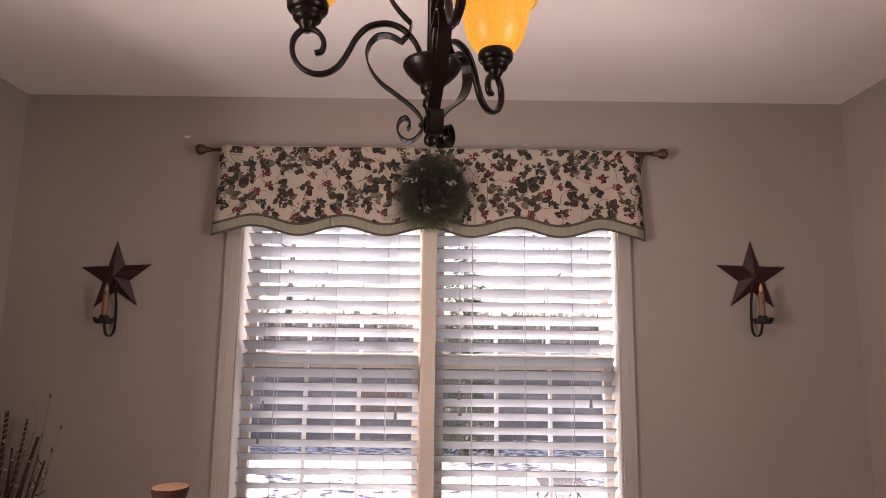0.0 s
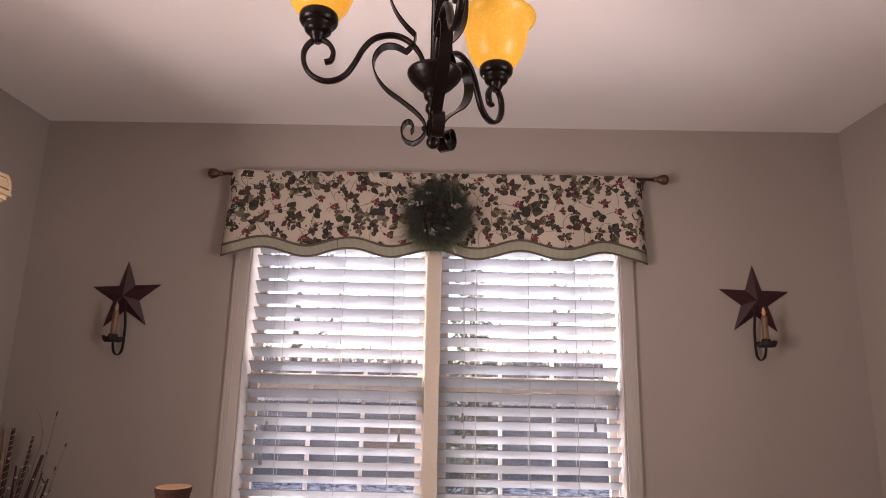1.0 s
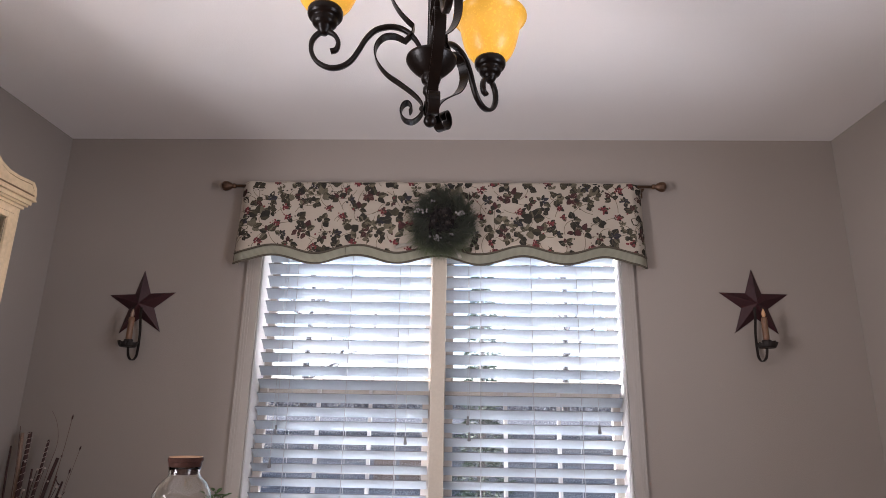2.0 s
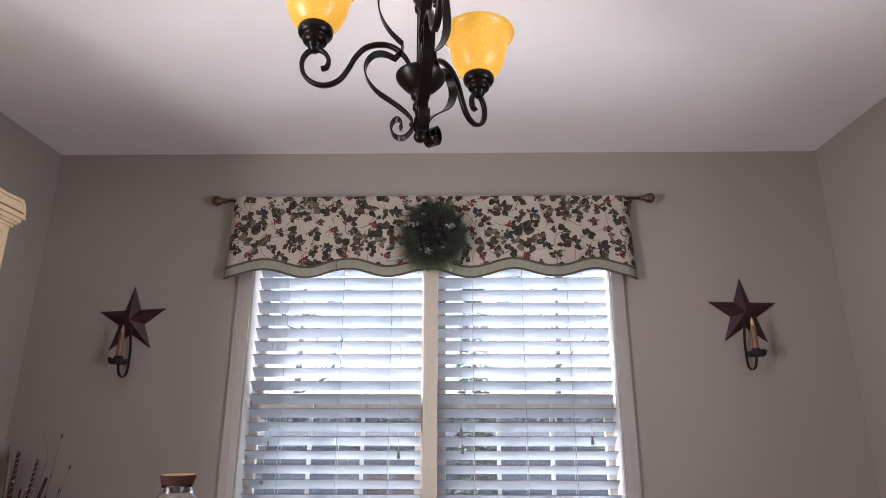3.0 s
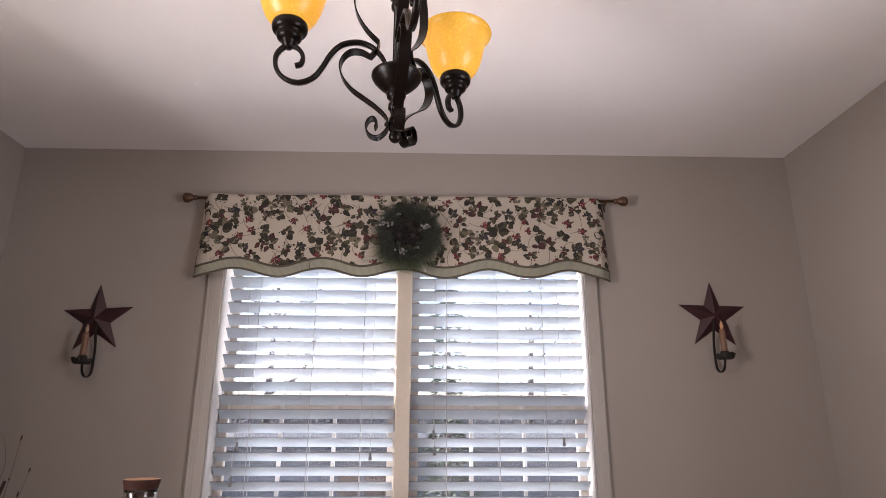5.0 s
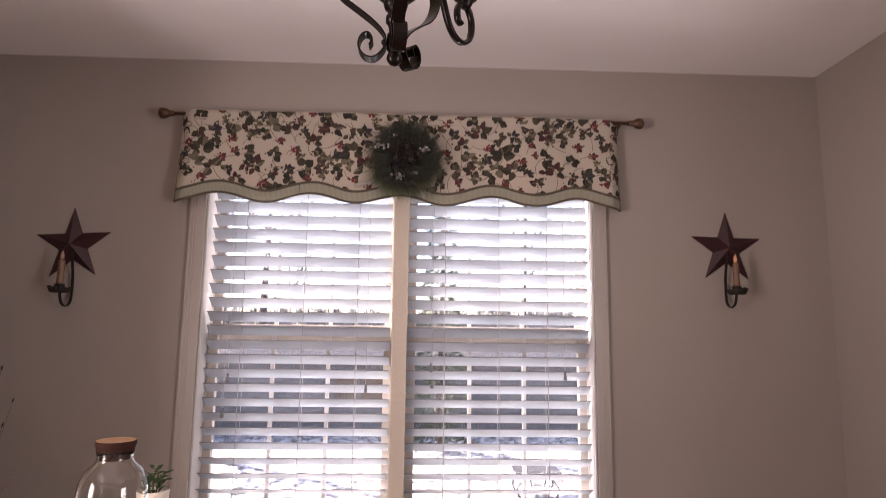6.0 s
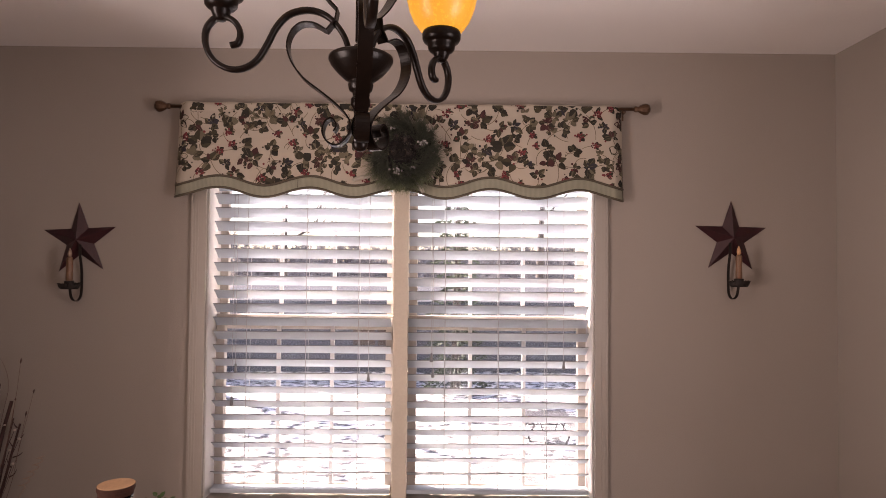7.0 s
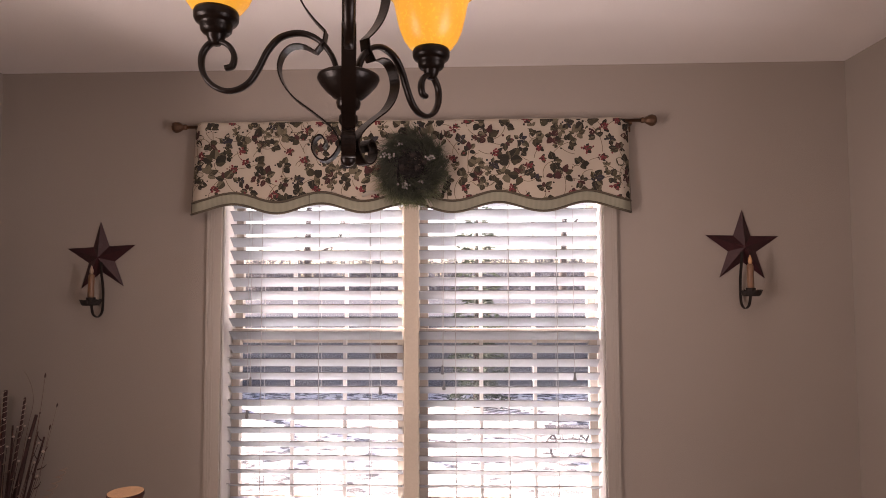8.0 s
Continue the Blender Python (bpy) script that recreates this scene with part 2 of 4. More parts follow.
def part(name, bm, mat, parent, label="", smooth=False):
    ob = new(name, solid(name, bm, mat, smooth))
    ob.parent = parent
    return tagged(ob, label)


def share(name, mesh, parent, m=None):
    """One more object on a mesh that alike pieces share."""
    ob = new(name, mesh)
    ob.parent = parent
    if m is not None:
        ob.matrix_local = m
    return ob


def thing(name, label, category, place=(0, 0, 0), group="", kind=""):
    ob = new(name)
    ob.empty_display_size = 0.05
    ob.location = place
    return tagged(ob, label, category, group, kind)


def box(bm, lo, hi, bevel=0.0):
    c, s = [(a + b) / 2 for a, b in zip(lo, hi)], [b - a for a, b in zip(lo, hi)]
    made = bmesh.ops.create_cube(bm, size=1, matrix=Matrix.Translation(c) @ Matrix.Diagonal((*s, 1)))
    if bevel:
        edges = list({e for v in made["verts"] for e in v.link_edges})
        bmesh.ops.bevel(bm, geom=edges, offset=bevel, segments=2, affect="EDGES", profile=0.6)
    return bm


def boxed(lo, hi, bevel=0.0):
    return box(bmesh.new(), lo, hi, bevel)


def lathe(bm, profile, centre=(0, 0, 0), steps=24, lobes=0, depth=0.0, close=False, crisp=False):
    """Turns (radius, height) pairs round the upright axis; lobes: ribs round it; crisp: keeps every step's edge sharp."""
    if crisp:
        tight = []
        for (r0, z0), (r1, z1) in zip(profile, profile[1:]):
            tight += [(r0 + (r1 - r0) * s, z0 + (z1 - z0) * s) for s in (0.06, 0.94)]
        profile = tight
    rings = []
    for r, z in profile:
        ring = []
        for i in range(steps):
            a = 2 * math.pi * i / steps
            rr = r * (1 + depth * math.cos(lobes * a))
            ring.append(bm.verts.new((centre[0] + rr * math.cos(a), centre[1] + rr * math.sin(a), centre[2] + z)))
        rings.append(ring)
    pairs = list(zip(rings, rings[1:]))
    if close:
        pairs.append((rings[-1], rings[0]))
    for a, b in pairs:
        for i in range(steps):
            j = (i + 1) % steps
            bm.faces.new((a[i], a[j], b[j], b[i]))
    if not close:
        bm.faces.new(rings[0])
        bm.faces.new(rings[-1])
    return bm


def glide(points, per=6):
    """A smooth line through the given points."""
    pts = [Vector(p) for p in points]
    ends = [2 * pts[0] - pts[1], *pts, 2 * pts[-1] - pts[-2]]
    out = []
    for p0, p1, p2, p3 in zip(ends, ends[1:], ends[2:], ends[3:]):
        for k in range(per):
            t = k / per
            out.append(0.5 * (2 * p1 + (p2 - p0) * t + (2 * p0 - 5 * p1 + 4 * p2 - p3) * t * t + (3 * p1 - p0 - 3 * p2 + p3) * t ** 3))
    out.append(pts[-1])
    return out


def sweep(bm, points, section, side=None, taper=None):
    """Draws a section (a list of pairs) along a line; side: the fixed direction of the section's first axis."""
    rings, n = [], len(points)
    hold = Vector(side) if side is not None else None
    for i, p in enumerate(points):
        t = (points[min(i + 1, n - 1)] - points[max(i - 1, 0)]).normalized()
        if side is None:
            if hold is None:
                hold = t.orthogonal()
            hold = (hold - t * hold.dot(t)).normalized()
            a = hold
        else:
            a = (hold - t * hold.dot(t)).normalized()
        b = t.cross(a)
        k = taper(i / (n - 1)) if taper else 1.0
        rings.append([bm.verts.new(p + a * (x * k) + b * (y * k)) for x, y in section])
    m = len(section)
    for r, q in zip(rings, rings[1:]):
        for i in range(m):
            j = (i + 1) % m
            bm.faces.new((r[i], r[j], q[j], q[i]))
    bm.faces.new(rings[0])
    bm.faces.new(rings[-1])
    return bm


def ring_section(r, n=8):
    return [(r * math.cos(2 * math.pi * i / n), r * math.sin(2 * math.pi * i / n)) for i in range(n)]


def flat_section(w, h):
    return [(-w / 2, -h / 2), (w / 2, -h / 2), (w / 2, h / 2), (-w / 2, h / 2)]


def ball(bm, centre, r, squash=1.0, u=12, v=8):
    bmesh.ops.create_uvsphere(bm, u_segments=u, v_segments=v, radius=r, matrix=Matrix.Translation(centre) @ Matrix.Diagonal((1, 1, squash, 1)))
    return bm


# ---- the room ----
X0, X1, Y0, Y1, H = -1.864, 1.836, -0.50, 2.70, 2.44
WX0, WX1, WZ0, WZ1 = -0.851, 0.796, 0.52, 2.03      # the window's opening
T = 0.15


def plain(name, lo, hi, mat, label, category):
    ob = new(name, solid(name, boxed(lo, hi), mat))
    return tagged(ob, label, category, kind="structure")


YB = -3.2      # end of the closed space added behind, out of view
plain("floor", (X0 - T, YB - T, -0.12), (X1 + T, Y1 + T, 0.0), FLOOR, "brown wooden floor of the dining room", "floor")
plain("ceiling", (X0 - T, YB - T, H), (X1 + T, Y1 + T, H + 0.12), CEILING, "flat white painted ceiling", "ceiling")


def side_wall(name, a, b, out):
    """A side wall from a to b with an added, unseen doorway for a fill light, and a closed box outside it, towards out.
    """
    lo, hi = min(a, b), max(a, b)
    bm = boxed((lo, YB, 0), (hi, -0.40, H))
    box(bm, (lo, 0.50, 0), (hi, Y1, H))
    box(bm, (lo, -0.40, 2.04), (hi, 0.50, H))
    tagged(new(name, solid(name, bm, PAINT)), "greige painted side wall with an added unseen doorway", "wall", kind="structure")
    p, q = sorted((b, b + out))
    e0, e1 = sorted((b + out, b + out * 1.15))
    bm = boxed((p, -0.55, 0), (q, -0.40, H))
    box(bm, (p, 0.50, 0), (q, 0.65, H))
    box(bm, (e0, -0.55, -0.12), (e1, 0.65, H + 0.12))
    box(bm, (p, -0.55, -0.12), (q, 0.65, 0.0))
    box(bm, (p, -0.55, H), (q, 0.65, H + 0.12))
    tagged(new("doorway_box", solid("doorway_box", bm, PAINT)), "plain greige box added behind an unseen doorway", "wall", kind="structure")


side_wall("wall_west", X0, X0 - T, -1.0)
side_wall("wall_east", X1, X1 + T, 1.0)


def pierced(name, y0, y1, a, b, c, d, label):
    """A cross wall with one opening from a to b, from height c to d."""
    bm = bmesh.new()
    side = T if y0 > 0 else 0.0
    box(bm, (X0 - side, y0, 0), (a, y1, H))
    box(bm, (b, y0, 0), (X1 + side, y1, H))
    box(bm, (a, y0, d), (b, y1, H))
    if c > 0:
        box(bm, (a, y0, 0), (b, y1, c))
    return tagged(new(name, solid(name, bm, PAINT)), label, "wall", kind="structure")


pierced("wall_north", Y1, Y1 + T, WX0, WX1, WZ0, WZ1, "greige painted wall with the double window")
plain("wall_end", (X0 - T, YB - T, 0), (X1 + T, YB, H), PAINT, "plain greige painted end wall", "wall")
# unseen wall, its opening added to hold the rear fill light
pierced("wall_south", Y0 - T, Y0, -1.75, 1.72, 0.0, 2.06, "greige painted unseen wall with an opening added for fill light")

# ---- the window ----
window = thing("window_1", "double window in off-white fluted casing with tan sashes", "window", kind="structure")


def casing(a, b, z0, z1, upright=True):
    """A fluted board on the wall: a flat back with ridges and a raised outer bead."""
    bm = bmesh.new()
    w = b - a
    for u0, u1, d in ((0.0, 0.12, 0.0192), (0.12, 0.20, 0.0174), (0.20, 0.30, 0.0186), (0.30, 0.38, 0.0170), (0.38, 0.48, 0.0182), (0.48, 0.86, 0.0166), (0.86, 1.0, 0.0180)):
        if upright:
            box(bm, (a + u0 * w, Y1 - d, z0), (a + u1 * w, Y1, z1))
        else:
            box(bm, (z0, Y1 - d, a + u0 * w), (z1, Y1, a + u1 * w))
    return bm


def flipped(bm, x):
    for v in bm.verts:
        v.co.x = 2 * x - v.co.x
    return bm


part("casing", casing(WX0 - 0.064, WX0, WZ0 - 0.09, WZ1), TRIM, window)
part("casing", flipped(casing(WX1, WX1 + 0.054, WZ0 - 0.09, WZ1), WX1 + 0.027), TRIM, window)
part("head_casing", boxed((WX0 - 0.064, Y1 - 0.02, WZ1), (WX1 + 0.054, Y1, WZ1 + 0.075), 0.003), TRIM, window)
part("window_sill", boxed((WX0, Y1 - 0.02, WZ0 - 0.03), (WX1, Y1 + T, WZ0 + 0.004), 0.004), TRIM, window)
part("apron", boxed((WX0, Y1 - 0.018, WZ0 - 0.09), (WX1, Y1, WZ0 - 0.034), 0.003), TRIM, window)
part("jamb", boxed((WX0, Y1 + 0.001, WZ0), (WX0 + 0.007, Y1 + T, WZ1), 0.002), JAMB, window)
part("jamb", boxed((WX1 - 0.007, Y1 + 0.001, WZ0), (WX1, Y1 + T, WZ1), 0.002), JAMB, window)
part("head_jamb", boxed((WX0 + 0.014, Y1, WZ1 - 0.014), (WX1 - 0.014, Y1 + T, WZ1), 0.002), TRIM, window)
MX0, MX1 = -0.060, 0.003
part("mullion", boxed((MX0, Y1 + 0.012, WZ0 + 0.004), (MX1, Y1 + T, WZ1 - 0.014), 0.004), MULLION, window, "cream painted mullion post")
MEET = 1.262
panes = []
for a, b in ((WX0 + 0.014, MX0), (MX1, WX1 - 0.014)):
    for low, z0, z1, y in ((True, WZ0 + 0.004, MEET + 0.032, Y1 + 0.085), (False, MEET - 0.034, WZ1 - 0.014, Y1 + 0.118)):
        bm = bmesh.new()
        st, rl = 0.036, 0.046
        box(bm, (a, y, z0), (a + st, y + 0.03, z1), 0.002)
        box(bm, (b - st, y, z0), (b, y + 0.03, z1), 0.002)
        box(bm, (a + st, y, z0), (b - st, y + 0.03, z0 + rl - (0.022 if low else 0)), 0.002)
        box(bm, (a + st, y, z1 - rl), (b - st, y + 0.03, z1), 0.002)
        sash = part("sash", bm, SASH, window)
        wide, zz0, zz1 = b - a - 2 * st, z0 + rl - (0.022 if low else 0), z1 - rl
        for k in (1, 2):
            x = a + st + wide * k / 3
            part("muntin", boxed((x - 0.008, y + 0.004, zz0), (x + 0.008, y + 0.024, zz1), 0.002), MUNTIN, sash, "off-white glazing bar")
        mid = (zz0 + zz1) / 2
        for k in range(3):
            u0, u1 = a + st + wide * k / 3 + (0.008 if k else 0), a + st + wide * (k + 1) / 3 - (0.008 if k < 2 else 0)
            part("muntin", boxed((u0, y + 0.005, mid - 0.008), (u1, y + 0.023, mid + 0.008), 0.002), MUNTIN, sash, "off-white glazing bar")
        pane = part("pane", boxed((a + st - 0.004, y + 0.0125, zz0 - 0.004), (b - st + 0.004, y + 0.0155, zz1 + 0.004)), GLASS, sash, "clear glass pane")
        pane.visible_shadow = False
    mesh_frame = bmesh.new()
    for lo, hi in (((a + 0.004, WZ0 + 0.006), (a + 0.022, MEET + 0.02)), ((b - 0.022, WZ0 + 0.006), (b - 0.004, MEET + 0.02)), ((a + 0.022, WZ0 + 0.006), (b - 0.022, WZ0 + 0.022)), ((a + 0.022, MEET + 0.004), (b - 0.022, MEET + 0.02))):
        box(mesh_frame, (lo[0], Y1 + 0.152, lo[1]), (hi[0], Y1 + 0.162, hi[1]), 0.001)
    screen = part("insect_screen", mesh_frame, SASH, window, "insect screen outside the lower sash")
    part("screen_mesh", boxed((a + 0.020, Y1 + 0.1565, WZ0 + 0.02), (b - 0.020, Y1 + 0.1575, MEET + 0.006)), SCREEN, screen, "fine grey screen mesh")

# ---- the blinds ----
SLAT_W, TURNED, PITCH, LOWEST = 0.0605, radians(37.5), 0.05875, 0.6205


def blind(a, b, ladders, pulls, seed):
    rnd = random.Random(seed)
    top = thing("window_blind", "white slatted blind, lowered, its slats tilted half shut", "blind", ((a + b) / 2, Y1 + 0.048, WZ0), group="blinds in the double window")
    w = b - a
    bm = bmesh.new()
    n = 10
    for i in range(n + 1):          # one slat, slightly crowned across its width
        u = (i / n - 0.5) * SLAT_W
        h = 0.0016 * (1 - (2 * i / n - 1) ** 2)
        for x in (-w / 2, w / 2):
            bm.verts.new((x, u, h + 0.0018)), bm.verts.new((x, u, h - 0.0018))
    bm.verts.ensure_lookup_table()
    v = bm.verts
    for i in range(n):
        p, q = 4 * i, 4 * (i + 1)
        bm.faces.new((v[p], v[p + 2], v[q + 2], v[q]))
        bm.faces.new((v[p + 1], v[q + 1], v[q + 3], v[p + 3]))
        bm.faces.new((v[p], v[q], v[q + 1], v[p + 1]))
        bm.faces.new((v[p + 2], v[p + 3], v[q + 3], v[q + 2]))
    bm.faces.new((v[0], v[1], v[3], v[2])).material_index = 1        # the room edge, its shadow line put into the colour
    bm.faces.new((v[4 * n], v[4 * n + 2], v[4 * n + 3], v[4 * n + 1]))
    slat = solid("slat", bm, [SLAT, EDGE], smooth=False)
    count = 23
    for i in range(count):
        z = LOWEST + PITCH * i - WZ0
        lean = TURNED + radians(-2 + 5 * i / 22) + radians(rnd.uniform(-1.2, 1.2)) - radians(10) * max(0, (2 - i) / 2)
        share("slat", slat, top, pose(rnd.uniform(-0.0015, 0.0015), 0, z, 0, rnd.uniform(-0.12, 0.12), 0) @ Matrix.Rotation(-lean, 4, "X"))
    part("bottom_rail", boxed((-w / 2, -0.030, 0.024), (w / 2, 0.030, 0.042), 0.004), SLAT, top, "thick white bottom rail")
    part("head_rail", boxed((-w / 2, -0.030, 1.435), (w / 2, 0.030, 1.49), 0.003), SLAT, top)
    dy = SLAT_W / 2 * math.cos(TURNED)
    for x in ladders:
        for y in (-dy - 0.002, dy + 0.002):
            bm = sweep(bmesh.new(), [Vector((x - (a + b) / 2, y, z)) for z in (0.04, 0.7, 1.44)], ring_section(0.0015, 5))
            part("ladder_cord", bm, CORD, top)
    for x, z in pulls:
        x -= (a + b) / 2
        z -= WZ0
        cord = part("pull_cord", sweep(bmesh.new(), [Vector((x, -dy - 0.008, 1.44)), Vector((x - 0.001, -dy - 0.010, 1.0)), Vector((x, -dy - 0.011, z))], ring_section(0.0010, 5)), CORD, top)
        bm = lathe(bmesh.new(), [(0.002, 0.020), (0.005, 0.016), (0.0045, 0.006), (0.0075, -0.010), (0.008, -0.016), (0.004, -0.019)], (x, -dy - 0.011, z), 10)
        part("tassel", bm, TASSEL, cord, "small grey plastic tassel", smooth=True)
    return top


blind(-0.830, -0.069, (-0.685, -0.432, -0.208), ((-0.727, 1.071), (-0.741, 0.932), (-0.162, 1.036)), 3)
blind(0.004, 0.780, (0.163, 0.393, 0.600), ((0.106, 1.122), (0.112, 1.056), (0.670, 1.094)), 5)

# ---- the valance on its rod ----
VX0, VX1, VTOP, VLOW, BAND = -0.962, 0.903, 2.186, 1.791, 0.048
PERIOD = (VX1 - VX0) / 5


def hem(x):
    return VLOW + 0.0205 * (1 - math.cos(2 * math.pi * (x - VX0) / PERIOD))


def cloth_y(x, z):
    down = (VTOP - z) / (VTOP - VLOW)
    soft = 0.0085 * math.sin(8.3 * x + 0.6) + 0.0060 * math.sin(17.0 * x + 2.1) + 0.0025 * math.sin(37 * x + 9 * z)
    pocket = 0.006 * math.exp(-((z - 2.148) / 0.010) ** 2)
    return 2.622 - 0.014 * down + soft * (0.25 + down) + pocket + 0.040 * (max(0, abs(x + 0.03) - 0.872) / 0.06) ** 2 + 0.005 * math.exp(-((x + 0.452) / 0.007) ** 2)


def cloth_sheet(top, bottom, thick, rows, cols=300, push=0.0):
    """A sheet that hangs along the rod, between two lines, with a back."""
    bm = bmesh.new()
    grid = []
    for back in (0, 1):
        side = []
        for j in range(rows + 1):
            line = []
            for i in range(cols + 1):
                x = VX0 + (VX1 - VX0) * i / cols
                z = top(x) + (bottom(x) - top(x)) * j / rows
                line.append(bm.verts.new((x, cloth_y(x, z) - push + back * thick, z)))
            side.append(line)
        grid.append(side)
    for side in grid:
        for j in range(rows):
            for i in range(cols):
                bm.faces.new((side[j][i], side[j][i + 1], side[j + 1][i + 1], side[j + 1][i]))
    f, k = grid
    for i in range(cols):
        bm.faces.new((f[0][i], f[0][i + 1], k[0][i + 1], k[0][i]))
        bm.faces.new((f[rows][i], f[rows][i + 1], k[rows][i + 1], k[rows][i]))
    for j in range(rows):
        bm.faces.new((f[j][0], f[j + 1][0], k[j + 1][0], k[j][0]))
        bm.faces.new((f[j][cols], f[j + 1][cols], k[j + 1][cols], k[j][cols]))
    return bm


valance = thing("valance", "cream floral cotton valance with scalloped sage border", "curtain")
panel = part("panel", cloth_sheet(lambda x: VTOP + 0.002 * math.sin(40 * x), lambda x: hem(x) + BAND, 0.004, 22), CANVAS, valance, smooth=True)
part("border", cloth_sheet(lambda x: hem(x) + BAND, hem, 0.003, 6), SAGE, valance, "ribbed sage green border", smooth=True)
for lift, name in ((BAND, "piping"), (0.0, "piping")):
    line = [Vector((x, cloth_y(x, hem(x) + lift) - 0.001, hem(x) + lift)) for x in np.linspace(VX0, VX1, 120)]
    part(name, sweep(bmesh.new(), line, ring_section(0.0050, 6)), PIPING, valance, "dark olive piping", smooth=True)
for x in (VX0, VX1):
    line = [Vector((x, cloth_y(x, z), z)) for z in np.linspace(VLOW, VLOW + 0.19, 12)]
    part("piping", sweep(bmesh.new(), line, ring_section(0.0026, 6), taper=lambda s: 1.0 - 0.8 * s), PIPING, valance, "dark olive piping", smooth=True)
    bm = bmesh.new()        # the short return towards the wall
    s = 1 if x > 0 else -1
    pts = [(0.0, VLOW), (0.0, VTOP - 0.03), (0.045, VTOP - 0.03), (0.060, VLOW + 0.01)]
    fr = [bm.verts.new((x, cloth_y(x, z) + 0.004 + d, z)) for d, z in pts]
    bk = [bm.verts.new((x - s * 0.003, cloth_y(x, z) + 0.004 + d, z)) for d, z in pts]
    bm.faces.new(fr), bm.faces.new(bk)
    for i in range(4):
        j = (i + 1) % 4
        bm.faces.new((fr[i], fr[j], bk[j], bk[i]))
    part("return", bm, CANVAS, valance)
bm = bmesh.new()
x = -0.452
box(bm, (x - 0.001, cloth_y(x, 1.86) - 0.0022, hem(x) + 0.002), (x + 0.001, cloth_y(x, 1.86) + 0.001, hem(x) + BAND))
part("seam", bm, PIPING, valance)

# the printed vines: kind, place in the repeat (metres right and down), size in mm, turn in degrees
REPEAT = [
    ("trio", 0.030, 0.085, 40, 90), ("cluster", 0.165, 0.103, 34, 20), ("round", 0.232, 0.094, 36, 10), ("round", 0.292, 0.042, 38, 40),
    ("bloom", 0.192, 0.014, 22, 0), ("maple", 0.305, 0.090, 30, 200), ("bloom", 0.066, 0.160, 26, 0), ("cluster", 0.048, 0.203, 28, -30),
    ("leaf", 0.124, 0.190, 46, 100), ("leaf", 0.172, 0.156, 26, 60), ("bloom", 0.200, 0.215, 26, 0), ("bloom", 0.254, 0.188, 24, 0),
    ("leaf", 0.305, 0.196, 34, 5), ("pair", 0.170, 0.258, 40, 120), ("cluster", 0.228, 0.270, 26, 50), ("pale", 0.092, 0.245, 38, 70),
    ("leaf", 0.056, 0.282, 32, 30), ("pair", 0.265, 0.312, 34, 100), ("pale", 0.010, 0.290, 26, 140),
    ("leaf", 0.105, 0.040, 30, 60), ("pair", 0.105, 0.112, 30, -40), ("bloom", 0.245, 0.140, 22, 0), ("pale", 0.020, 0.232, 26, 20),
    ("bloom", 0.128, 0.308, 24, 0), ("maple", 0.305, 0.250, 28, -60), ("pale", 0.215, 0.050, 22, 150),
]


